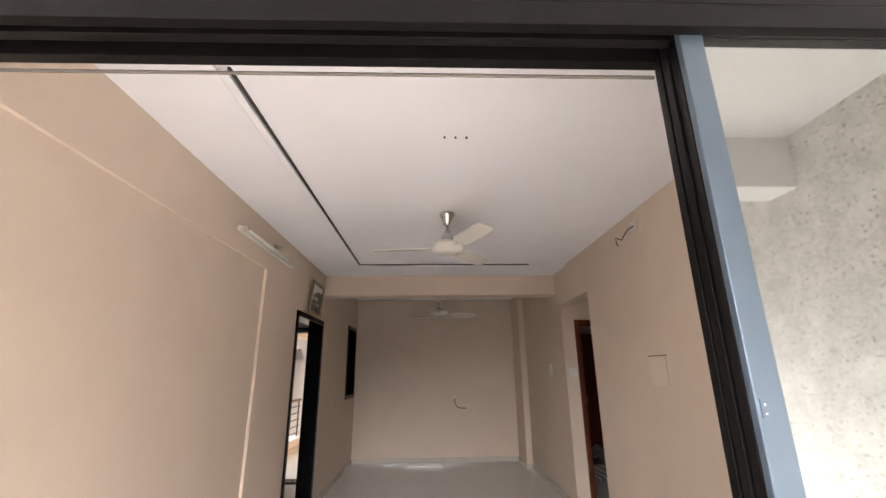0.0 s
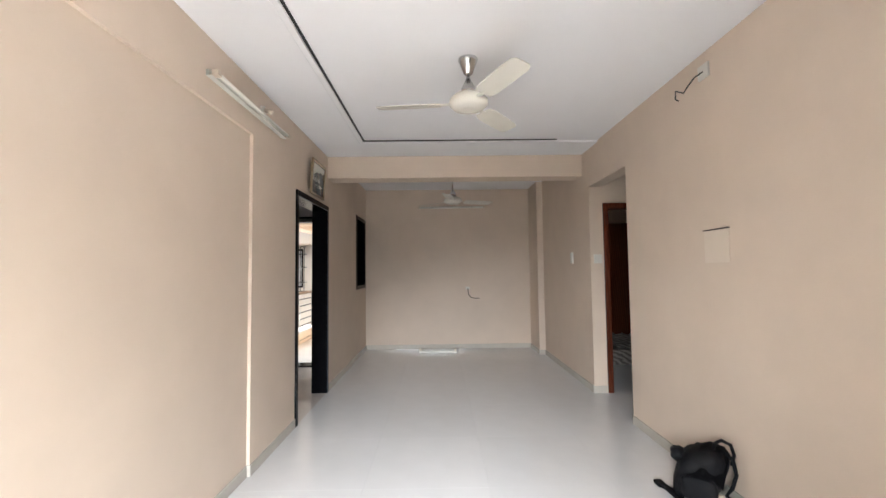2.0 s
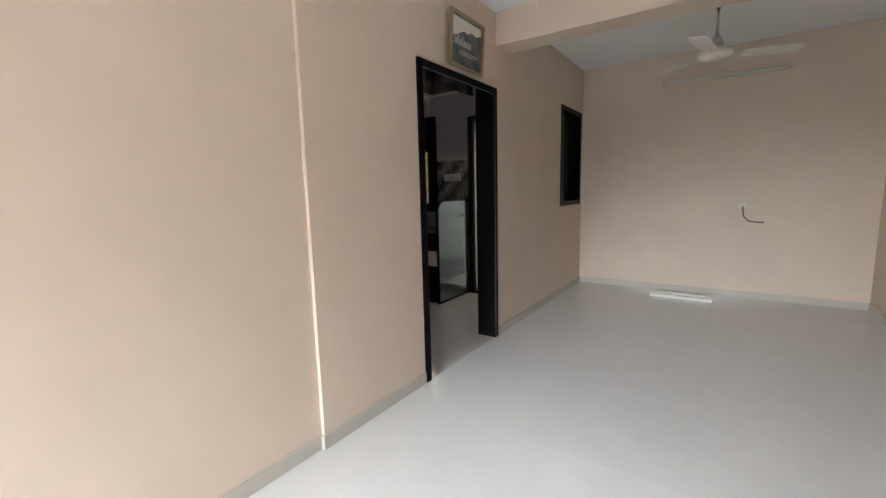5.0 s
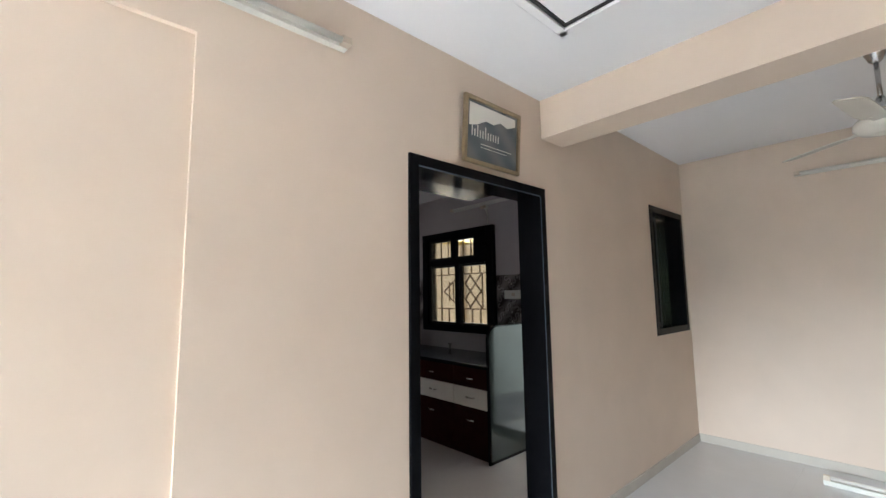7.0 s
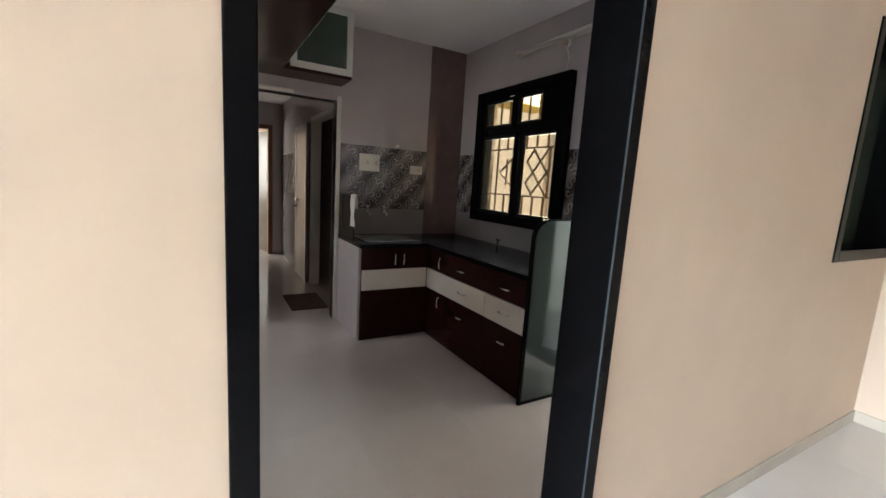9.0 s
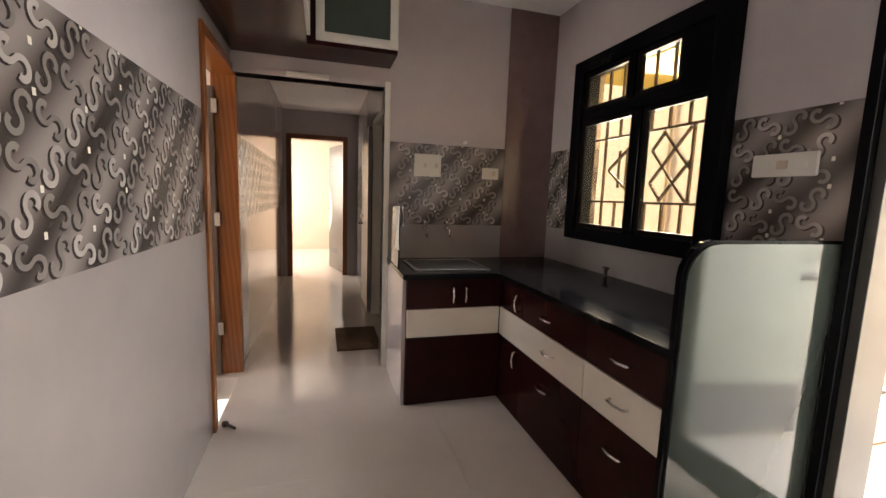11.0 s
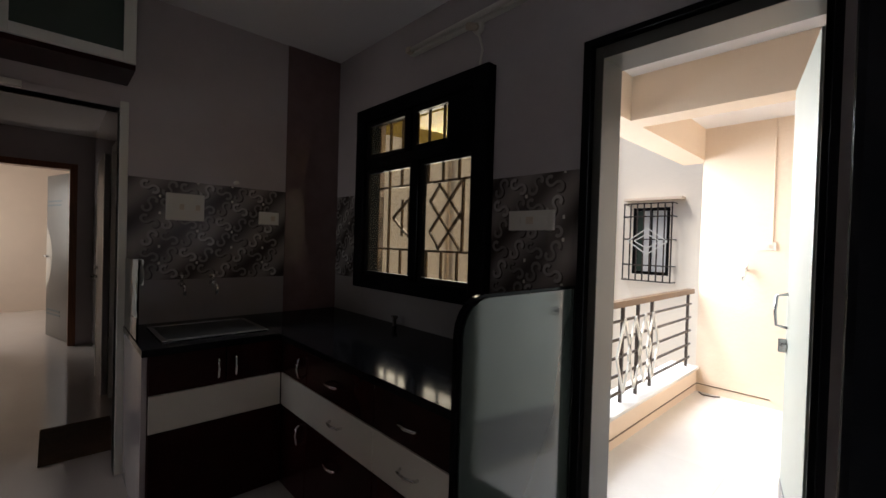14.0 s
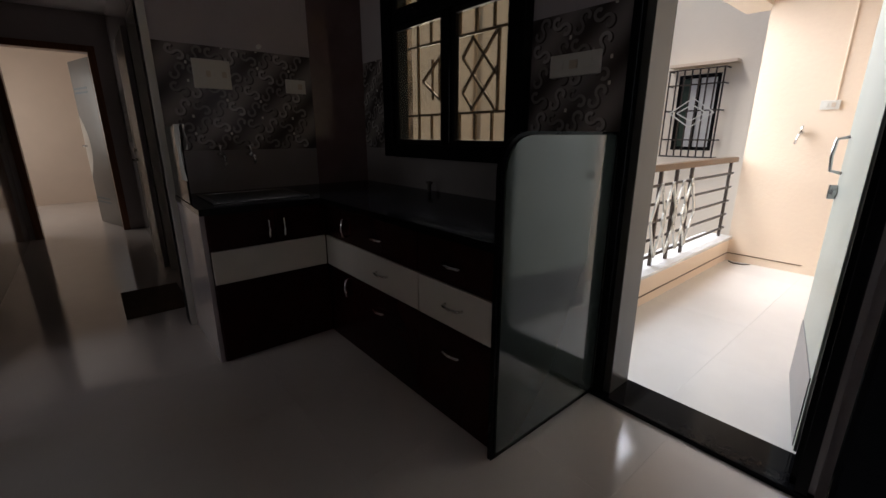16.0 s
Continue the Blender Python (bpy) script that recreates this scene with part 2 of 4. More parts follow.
def tube(points, r, sides=8):
    bm = bmesh.new()
    pts = [Vector(p) for p in points]
    rings = []
    for i, p in enumerate(pts):
        d = (pts[min(i + 1, len(pts) - 1)] - pts[max(i - 1, 0)]).normalized()
        u = d.orthogonal().normalized() if i == 0 else (u - d * u.dot(d)).normalized()
        w = d.cross(u)
        rings.append([bm.verts.new(p + r * (math.cos(2 * math.pi * k / sides) * u + math.sin(2 * math.pi * k / sides) * w)) for k in range(sides)])
    for a, b in zip(rings, rings[1:]):
        for k in range(sides):
            bm.faces.new((a[k], a[(k + 1) % sides], b[(k + 1) % sides], b[k]))
    bm.faces.new(rings[0][::-1]), bm.faces.new(rings[-1])
    return bm


def mesh(name, bm, mat, smooth=False):
    bmesh.ops.recalc_face_normals(bm, faces=bm.faces[:])
    me = bpy.data.meshes.new(name)
    bm.to_mesh(me)
    bm.free()
    me.materials.append(mat)
    if smooth:
        for p in me.polygons:
            p.use_smooth = len(p.vertices) < 5 or p.area < 1e-4
    return me


def part(name, bm, mat, parent, label="", smooth=False):
    ob = new(name, mesh(name, bm, mat, smooth))
    ob.parent = parent
    return tagged(ob, label)


def thing(name, label, category, group="", at=(0, 0, 0)):
    ob = new(name)
    ob.location = at
    return tagged(ob, label, category, group)


def single(name, bm, mat, label, category, group="", smooth=False):
    return tagged(new(name, mesh(name, bm, mat, smooth)), label, category, group)


def structure(name, bm, mat, label):
    return tagged(new(name, mesh(name, bm, mat)), label, name.split("_")[0], kind="structure")


def wall(name, axis, p0, p1, a0, a1, z0, z1, mat, label, holes=()):
    """A wall across `axis` from p0 to p1, along a0..a1; holes are (a0, a1, z0, z1)."""
    cuts = sorted({a0, a1, *(v for h in holes for v in h[:2])})
    zs = sorted({z0, z1, *(v for h in holes for v in h[2:])})
    bm = bmesh.new()
    for a, b in zip(cuts, cuts[1:]):
        for c, d in zip(zs, zs[1:]):
            if any(h[0] <= a and b <= h[1] and h[2] <= c and d <= h[3] for h in holes):
                continue
            box(bm, *((p0, p1, a, b) if axis == "x" else (a, b, p0, p1)), c, d)
    bmesh.ops.remove_doubles(bm, verts=bm.verts[:], dist=1e-5)
    seen = {}
    for f in bm.faces:
        seen.setdefault(tuple(sorted(v.index for v in f.verts)), []).append(f)
    bm.verts.index_update()
    seen = {}
    for f in bm.faces:
        seen.setdefault(tuple(sorted(v.index for v in f.verts)), []).append(f)
    bmesh.ops.delete(bm, geom=[f for g in seen.values() if len(g) > 1 for f in g], context="FACES_ONLY")
    return structure(name, bm, mat, label)


def tiled(parent, mat, x0, x1, y0, y1, z, size, gap=0.0003):
    """Floor tiles, each an object of its own, on shared meshes."""
    made = {}
    nx, ny = math.ceil((x1 - x0) / size), math.ceil((y1 - y0) / size)
    for i in range(nx):
        for j in range(ny):
            w, d = min(size, x1 - x0 - i * size), min(size, y1 - y0 - j * size)
            key = (round(w, 3), round(d, 3))
            if key not in made:
                made[key] = mesh("floor_tile", boxes((gap, w - gap, gap, d - gap, -0.008, 0)), mat)
            ob = new("floor_tile", made[key])
            ob.location, ob.parent = (x0 + i * size, y0 + j * size, z), parent


# ---- setting: hall ----
CEIL = 2.70
floor_hall = structure("floor_hall", boxes((-0.15, 3.0, 0.9, 8.25, -0.15, -0.003)), GROUT, "pale grey glossy tiled hall floor")
floor_lobby = structure("floor_lobby", boxes((3.0, 6.0, 4.4, 8.2, -0.15, 0.0)), FLOOR, "grey tiled lobby and bedroom floor")
wall("wall_west", "x", -0.16, 0.0, 3.695, 8.3, 0, 2.95, PEACH, "peach painted hall wall with kitchen doorway",
     [(4.567, 5.65, 0, 2.13), (7.31, 8.125, 1.085, 2.262)])
wall("wall_west_recess", "x", -0.16, -0.022, 0.9, 3.695, 0, 2.345, PEACH, "peach painted recessed hall wall")
structure("wall_west_beam", boxes((-0.16, 0.0, 0.9, 3.695, 2.345, 2.95)), PEACH, "peach painted beam above the recessed wall")
structure("wall_north", boxes((0.0, 3.15, 8.185, 8.35, 0, 2.95)), PEACH, "peach painted end wall of the hall")
wall("wall_east", "x", 3.0, 3.15, 0.9, 8.185, 0, 2.95, PEACH, "peach painted hall wall with lobby opening", [(4.53, 5.46, 0, 2.30)])
structure("wall_east_column", boxes((2.90, 3.0, 7.56, 8.185, 0, 2.81), bevel=0.004), PEACH, "peach painted shallow corner column")
wall("wall_lobby", "y", 5.46, 5.60, 3.15, 6.0, 0, 2.95, PEACH, "peach lobby wall with bedroom doorway", [(3.19, 4.05, 0, 2.11)])
structure("wall_lobby_back", boxes((6.0, 6.1, 4.4, 8.3, 0, 2.95), (3.15, 6.0, 4.40, 4.53, 0, 2.95), (3.15, 6.0, 8.2, 8.3, 0, 2.95)), PEACH, "peach lobby and bedroom walls")
structure("ceiling_lobby", boxes((3.15, 6.0, 4.4, 8.3, 2.75, 2.95)), WHITE, "white lobby ceiling")
structure("beam", boxes((0.0, 3.0, 5.652, 5.90, 2.465, 2.95), bevel=0.003), PEACH, "peach painted cross beam under the ceiling")
structure("ceiling_alcove", boxes((0.0, 3.0, 5.9, 8.185, 2.81, 2.95)), WHITE, "plain white ceiling behind the beam")
# false ceiling: flat border, slot shade as a dark strip with a lip, flat middle
cb = boxes((0.0, 0.47, 1.1, 5.652, 2.722, 2.93), (0.47, 3.0, 5.16, 5.652, 2.722, 2.93), (0.47, 3.0, 1.1, 5.16, 2.742, 2.93))
structure("ceiling_hall", cb, WHITE, "white plaster false ceiling with a stepped border")
structure("trim_ceiling_lip", boxes((0.475, 0.515, 1.75, 5.155, 2.716, 2.73), (0.475, 2.55, 5.115, 5.155, 2.716, 2.73), bevel=0.003), WHITE, "white plaster lip round the ceiling slot")
# no slot is cut: a dark strip carries its shade
structure("trim_ceiling_slot", boxes((0.515, 0.529, 1.75, 5.115, 2.732, 2.7415), (0.515, 2.55, 5.101, 5.115, 2.732, 2.7415)), DARK, "dark strip painted as the shade of the ceiling slot")
for r in ((0.0, 0.010, 3.705, 4.567, 0, 0.075), (0.0, 0.010, 5.65, 8.185, 0, 0.075), (-0.022, -0.012, 1.1, 3.685, 0, 0.075), (-0.022, 0.010, 3.685, 3.705, 0, 0.075),
          (0.01, 2.90, 8.175, 8.185, 0, 0.075), (2.99, 3.0, 5.47, 7.56, 0, 0.075), (2.99, 3.0, 1.1, 4.53, 0, 0.075), (2.89, 2.90, 7.55, 8.175, 0, 0.075),
          (2.90, 2.99, 7.55, 7.56, 0, 0.075), (2.99, 3.15, 5.45, 5.46, 0, 0.075)):
    structure("baseboard", boxes(r, bevel=0.002), SKIRT, "pale stone tile skirting along the wall")

# ---- terrace and sliding door ----
structure("floor_terrace", boxes((-0.4, 3.6, -2.6, 0.9, -0.15, -0.01)), FLOOR_K, "tiled terrace floor")
structure("wall_terrace", boxes((3.35, 3.5, -2.6, 0.95, 0, 2.95), (-0.55, -0.4, -2.6, 0.95, 0, 2.95), (-0.4, 3.35, -2.6, -2.5, 0, 0.9)), CREAM_ROUGH, "rough cream terrace walls and parapet")
structure("ceiling_terrace", boxes((-0.55, 3.5, -2.6, 0.95, 2.75, 2.95), (-0.4, 3.35, -0.5, -0.3, 2.45, 2.75)), WHITE, "white terrace ceiling with edge beam")
wall("wall_south", "y", 0.95, 1.10, -0.55, 3.5, 0, 2.95, CREAM_ROUGH, "rough cream outer wall above the sliding door", [(0.02, 2.93, 0, 2.30)])
structure("wall_south_inner", boxes((-0.035, 3.0, 1.10, 1.112, 2.30, 2.79)), PEACH, "peach painted wall above the sliding door")
sd = tagged(new("door_sliding"), "dark aluminium sliding glass door, half open", "sliding door", kind="structure")
part("head_track", boxes((0.02, 2.93, 0.96, 1.10, 2.26, 2.30), (0.02, 2.93, 0.96, 0.985, 2.20, 2.26), (0.02, 2.93, 1.01, 1.035, 2.21, 2.26), (0.02, 2.93, 1.07, 1.10, 2.205, 2.26), bevel=0.002), ALU_DARK, sd)
part("head_bead", boxes((0.02, 1.89, 1.082, 1.09, 2.170, 2.177), bevel=0.003), BRONZE_ALU, sd, "thin bronze rod under the track")
part("sill_track", boxes((0.02, 2.93, 0.96, 1.10, 0.0, 0.012), (0.02, 2.93, 1.0, 1.006, 0.012, 0.03), (0.02, 2.93, 1.05, 1.056, 0.012, 0.03)), ALU_DARK, sd)
for x0, x1 in ((0.02, 0.05), (2.90, 2.93)):
    part("side_jamb", boxes((x0, x1, 0.96, 1.10, 0.0, 2.25), bevel=0.002), ALU_DARK, sd)
part("sash", boxes((1.892, 1.93, 1.062, 1.085, 0.02, 2.23), (1.897, 1.93, 1.054, 1.062, 0.02, 2.23), (1.892, 1.93, 1.032, 1.054, 0.02, 2.23), (1.898, 1.93, 1.022, 1.032, 0.02, 2.23), (1.892, 1.93, 1.0, 1.022, 0.02, 2.23), bevel=0.0015), ALU_DARK, sd)
part("outer_stile", boxes((1.8925, 1.944, 0.983, 0.9995, 0.02, 2.25), bevel=0.003), ALU, sd, "bright aluminium stile")
part("top_rail", boxes((1.944, 2.90, 0.983, 0.9995, 2.205, 2.255), bevel=0.003), BRONZE_ALU, sd, "bronze top rail")
part("bottom_rail", boxes((1.944, 2.90, 0.983, 0.9995, 0.02, 0.10), bevel=0.003), BRONZE_ALU, sd)
part("pane", boxes((1.944, 2.90, 0.989, 0.995, 0.10, 2.205)), MIRROR_PANE, sd, "reflective glass pane")
lk = part("lock", boxes((1.900, 1.910, 0.981, 0.9835, 1.435, 1.465), bevel=0.001), ALU, sd)
for z in (1.443, 1.457):
    part("screw", rods(((1.905, 0.979, z), (1.905, 0.982, z), 0.0022), sides=8), STEEL, lk)

# ---- setting: kitchen and passage ----
floor_kitchen = structure("floor_kitchen", boxes((-3.06, -0.15, 4.615, 6.93, -0.15, -0.003)), GROUT, "ivory glossy tiled kitchen floor")
floor_passage = structure("floor_passage", boxes((-10.0, -3.06, 3.4, 6.9, -0.15, 0.0)), FLOOR_K, "ivory glossy passage and room floor")
structure("floor_side_room", boxes((-3.7, -1.9, 2.2, 4.48, -0.15, -0.002)), FLOOR_K, "ivory side room floor")


def tile_layers(name, axis, face, out, a0, a1, label, holes=(), decor=True, brown=None, top=2.70, back=0.12):
    """A tiled wall in three courses: pale below, printed band, mauve grey above. `out` is +1 or -1 along the axis."""
    p0, p1 = sorted((face, face - out * back))
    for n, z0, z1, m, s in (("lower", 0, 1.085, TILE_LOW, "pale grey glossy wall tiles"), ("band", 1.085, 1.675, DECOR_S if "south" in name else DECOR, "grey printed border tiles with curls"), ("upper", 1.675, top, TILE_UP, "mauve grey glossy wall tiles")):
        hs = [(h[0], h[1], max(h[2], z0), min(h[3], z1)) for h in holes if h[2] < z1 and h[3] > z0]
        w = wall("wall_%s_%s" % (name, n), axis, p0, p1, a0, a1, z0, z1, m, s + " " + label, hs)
        if n == "band" and decor:
            slant = 1 if "south" in name else -1
            for mat, shift, off, thick, lab, kinds in ((CURL_DARK, 0.007, 0.0006, 0.019, "dark", (0, 1, 2)), (CURL_MID, 0.0, 0.0012, 0.016, "mid", (1, 2)), (CURL_LIGHT, 0.0, 0.0012, 0.017, "pale", (0,)), (WHITE_LAM, 0.0, 0.0016, 0.0, "white dots", (0, 1, 2))):
                bm = bmesh.new()
                pitch = 0.098
                k = 0
                for i in range(int((a1 - a0) / pitch) + 1):
                    for j in range(6):
                        a, z = a0 + 0.05 + i * pitch, z0 + 0.05 + j * pitch
                        if a > a1 - 0.05 or any(h[0] - 0.05 < a < h[1] + 0.05 and h[2] - 0.05 < z < h[3] + 0.05 for h in holes):
                            continue
                        if brown and brown[0] - 0.05 < a < brown[1] + 0.05:
                            continue
                        if (i + slant * j) % 3 not in kinds:
                            continue
                        flip = slant
                        turn = slant * (0.8 if (i + j) % 2 else 2.3)
                        r = 0.0255
                        if not thick:
                            if (i + slant * j) % 3 and i % 2:
                                du = 0.006
                                q4 = [(a + 0.049 + p_ * du, min(z + 0.049 + q_ * du * 1.3, z1 - 0.002)) for p_, q_ in ((-1, -1), (1, -1), (1, 1), (-1, 1))]
                                bm.faces.new([bm.verts.new((face + out * off, pa, pz) if axis == "x" else (pa, face + out * off, pz)) for pa, pz in q4])
                            continue
                        for sgn in (1, -1):
                            prev = None
                            for s_ in range(13):
                                f = s_ / 12
                                ang = -math.pi / 2 + f * 4.6
                                rr = r * (1 - 0.55 * f * f)
                                wd = thick * (0.75 + 0.3 * f)
                                pts = []
                                for q in (rr - wd / 2, rr + wd / 2):
                                    u, v = sgn * q * math.cos(ang) * flip, sgn * (r + q * math.sin(ang))
                                    uu, vv = u * math.cos(turn) - v * math.sin(turn), u * math.sin(turn) + v * math.cos(turn)
                                    pa, pz = a + uu + shift, min(max(z + vv - shift * 0.5, z0 + 0.002), z1 - 0.002)
                                    pts.append(bm.verts.new((face + out * off, pa, pz) if axis == "x" else (pa, face + out * off, pz)))
                                if prev:
                                    bm.faces.new((prev[0], prev[1], pts[1], pts[0]))
                                prev = pts
                if len(bm.faces):
                    c = part("printed_curls", bm, mat, w, lab + " printed on the tiles" if lab == "white dots" else lab + " grey printed curls")
                    c["kind"] = "stuff"


tile_layers("kitchen_south", "y", 4.615, 1, -3.06, -0.16, "of the kitchen", [(-3.20, -2.35, 0, 2.09)], top=2.75)
tile_layers("passage_south", "y", 4.615, 1, -6.75, -3.061, "of the passage", [(-3.20, -3.0, 0, 2.09)], top=2.75)
tile_layers("kitchen_west", "x", -3.06, 1, 4.615, 6.93, "behind the sink", [(4.60, 5.60, 0, 2.04)], brown=(6.53, 6.93), top=2.75)
structure("wall_kitchen_column", boxes((-3.06, -3.052, 6.53, 6.93, 0, 2.70)), TILE_BROWN, "brown glossy tiled strip in the kitchen corner")
tile_layers("kitchen_north", "y", 6.93, -1, -3.06, -0.10, "round the kitchen window", [(-2.70, -1.50, 1.035, 2.24), (-1.02, -0.235, 0, 2.185)], top=2.95, back=0.19)
structure("wall_kitchen_east", boxes((-0.172, -0.16, 5.65, 6.93, 0, 2.75), (-0.172, -0.16, 4.567, 5.65, 2.13, 2.75)), TILE_UP, "mauve grey glossy tiles beside the hall door")
structure("ceiling_kitchen", boxes((-3.2, -0.16, 4.5, 6.93, 2.70, 2.95)), WHITE, "white painted kitchen ceiling")
tile_layers("passage_north", "y", 5.70, -1, -6.75, -3.18, "of the passage", [(-4.52, -3.38, 0, 2.05)], top=2.75, back=0.10)
structure("trim_passage", boxes((-3.19, -3.055, 5.60, 5.64, 0, 2.08), bevel=0.004), ALU_WHITE, "white marble edging of the passage opening")
structure("trim_passage_head", boxes((-3.19, -3.056, 4.62, 5.60, 2.04, 2.08), bevel=0.004), TILE_UP, "mauve grey tiled head of the passage opening")
structure("ceiling_passage", boxes((-10.0, -3.2, 3.3, 7.0, 2.5, 2.75)), WHITE, "white passage ceiling")
wall("wall_passage_end", "x", -6.87, -6.75, 4.5, 5.85, 0, 2.5, TILE_UP, "mauve grey tiled passage end", [(4.67, 5.55, 0, 2.15)])
structure("wall_end_room", boxes((-10.1, -10.0, 3.3, 7.0, 0, 2.6), (-10.0, -6.75, 6.9, 7.0, 0, 2.6), (-10.0, -6.75, 3.3, 3.4, 0, 0.85), (-10.0, -9.4, 3.3, 3.4, 0.85, 2.6), (-7.8, -6.75, 3.3, 3.4, 0.85, 2.6), (-9.4, -7.8, 3.3, 3.4, 2.15, 2.6), (-6.87, -6.75, 3.4, 4.5, 0, 2.6), (-6.87, -6.75, 5.85, 6.9, 0, 2.6)), PEACH, "peach painted end room walls")
structure("wall_bath", boxes((-5.0, -4.9, 5.8, 7.0, 0, 2.5), (-3.3, -3.18, 5.8, 7.0, 0, 2.5), (-4.9, -3.3, 6.6, 6.7, 0, 2.5)), TILE_BROWN, "dark tiled washroom walls")
structure("wall_side_room", boxes((-3.8, -3.7, 2.2, 4.5, 0, 2.6), (-1.9, -1.8, 2.2, 4.5, 0, 2.6), (-3.7, -1.9, 2.2, 2.3, 0, 1.0), (-3.7, -1.9, 2.2, 2.3, 2.2, 2.6)), PEACH, "peach painted side room walls")
structure("ceiling_side_room", boxes((-3.8, -1.8, 2.2, 4.5, 2.6, 2.75)), WHITE, "white side room ceiling")

# ---- utility balcony and outside ----
floor_utility = structure("floor_utility", boxes((-1.60, -0.16, 7.12, 9.9, -0.2, -0.012)), UTIL_FLOOR, "white tiled utility balcony floor")
structure("wall_utility_end", boxes((-1.38, 0.0, 9.9, 10.05, -0.2, 2.95)), FACADE, "peach painted end wall of the utility balcony")
structure("wall_utility_east", boxes((-0.16, 0.0, 8.3, 9.9, 0, 2.95)), FACADE, "peach painted side wall of the utility balcony")
structure("wall_parapet", boxes((-1.58, -1.37, 7.12, 9.9, -0.2, 0.21), bevel=0.004), FACADE, "peach painted low parapet with marble top")
structure("trim_parapet", boxes((-1.60, -1.35, 7.12, 9.9, 0.21, 0.235), bevel=0.003), UTIL_FLOOR, "white marble coping on the parapet")
structure("trim_parapet_line", boxes((-1.37, -1.364, 7.12, 9.9, 0.066, 0.073), (-1.37, -0.8, 9.894, 9.9, 0.066, 0.073)), BRONZE, "dark joint line above the balcony skirting")
structure("ceiling_utility", boxes((-1.60, -0.16, 7.12, 10.05, 2.52, 2.95)), WHITE, "white utility balcony ceiling")
structure("beam_utility", boxes((-1.60, -1.37, 7.30, 10.05, 2.22, 2.52), (-1.60, -0.16, 7.121, 7.30, 2.22, 2.52)), FACADE, "peach painted balcony edge beams")
structure("beam_utility_cross", boxes((-1.37, -0.16, 8.2, 8.4, 2.22, 2.519)), FACADE, "peach painted cross beam over the balcony")
structure("ground", boxes((-400, 400, -400, 400, -3.4, -3.2)), GROUND, "paved yard reaching to the horizon")
house = thing("apartment_building", "cream painted apartment building facing the utility balcony", "building")
part("wall", boxes((-14.0, -2.95, 12.15, 14.0, -3.2, 9.5), (-2.4, 6.0, 12.15, 14.0, -3.2, 9.5), (-2.95, -2.4, 12.15, 14, -3.2, 0.95), (-2.95, -2.4, 12.15, 14, 2.0, 9.5), (-2.95, -2.4, 12.4, 14, 0.95, 2.0)), BUILDING, house)
part("roof", boxes((-14.2, 6.2, 12.0, 14.2, 9.5, 9.7)), BUILDING, house)
fw = part("window", boxes((-2.95, -2.90, 12.16, 12.22, 0.95, 2.0), (-2.45, -2.4, 12.16, 12.22, 0.95, 2.0), (-2.9, -2.45, 12.16, 12.22, 0.95, 1.0), (-2.9, -2.45, 12.16, 12.22, 1.95, 2.0), (-2.70, -2.66, 12.16, 12.22, 1.0, 1.95)), ALU_DARK, house)
part("pane", boxes((-2.9, -2.80, 12.185, 12.19, 1.0, 1.95)), FROST_DARK, fw)
part("pane", boxes((-2.80, -2.45, 12.180, 12.184, 1.0, 1.95)), UTIL_FLOOR, fw, "white curtained pane")
part("sill", boxes((-3.05, -2.2, 12.0, 12.149, 2.10, 2.14)), FACADE, house, "thin concrete window shade")

# ---- hall: doors, windows ----


def door_frame(name, axis, at, depth, a0, a1, top, w, mat, label, bottom=None):
    """A lining with moulded edges round an opening; `at` to `at + depth` across the wall."""
    ob = tagged(new(name), label, "door", kind="structure")
    p0, p1 = at, at + depth
    rows = [("jamb", a0, a0 + w, 0, top), ("jamb", a1 - w, a1, 0, top), ("head", a0 + w, a1 - w, top - w, top)]
    if bottom:
        rows.append(("sill", a0 + w, a1 - w, bottom, bottom + w))
    for n, b0, b1, z0, z1 in rows:
        if bottom and n == "jamb":
            z0 = bottom
        part(n, boxes((p0, p1, b0, b1, z0, z1) if axis == "x" else (b0, b1, p0, p1, z0, z1), bevel=0.004), mat, ob)
    return ob


hd = door_frame("door_kitchen", "x", -0.165, 0.18, 4.567, 5.65, 2.13, 0.055, GRANITE, "black polished granite lining of the kitchen doorway")
part("edge_strip", boxes((0.0152, 0.018, 5.592, 5.598, 0, 2.07), (0.0152, 0.018, 4.62, 5.592, 2.072, 2.078)), ALU, hd, "pale polished edge line")
sw = door_frame("window_hall", "x", -0.17, 0.178, 7.31, 8.125, 2.262, 0.06, GRANITE, "small window lined with black granite, ajar", bottom=1.085)
part("sash", boxes((-0.12, -0.09, 7.37, 7.41, 1.145, 2.20), (-0.12, -0.09, 7.66, 7.70, 1.145, 2.20), (-0.12, -0.09, 7.41, 7.66, 1.145, 1.185), (-0.12, -0.09, 7.41, 7.66, 2.16, 2.20), bevel=0.003), ALU_DARK, sw)
part("pane", boxes((-0.107, -0.103, 7.41, 7.66, 1.185, 2.16)), FROST_DARK, sw, "dark tinted glass")
part("pane", boxes((-0.142, -0.138, 7.68, 8.065, 1.145, 2.20)), FROST_DARK, sw, "dark tinted glass")

bd = door_frame("door_bedroom", "y", 5.44, 0.17, 3.15, 4.05, 2.11, 0.06, RED_WOOD, "dark red polished wood bedroom door, standing open")
sl = part("leaf", boxes((3.215, 3.25, 5.62, 6.40, 0.01, 2.04), bevel=0.004), RED_WOOD, bd)
part("handle", rods(((3.25, 5.72, 1.05), (3.29, 5.72, 1.05), 0.012), ((3.29, 5.72, 1.05), (3.29, 5.84, 1.05), 0.009)), CHROME, sl, "chrome lever handle", True)

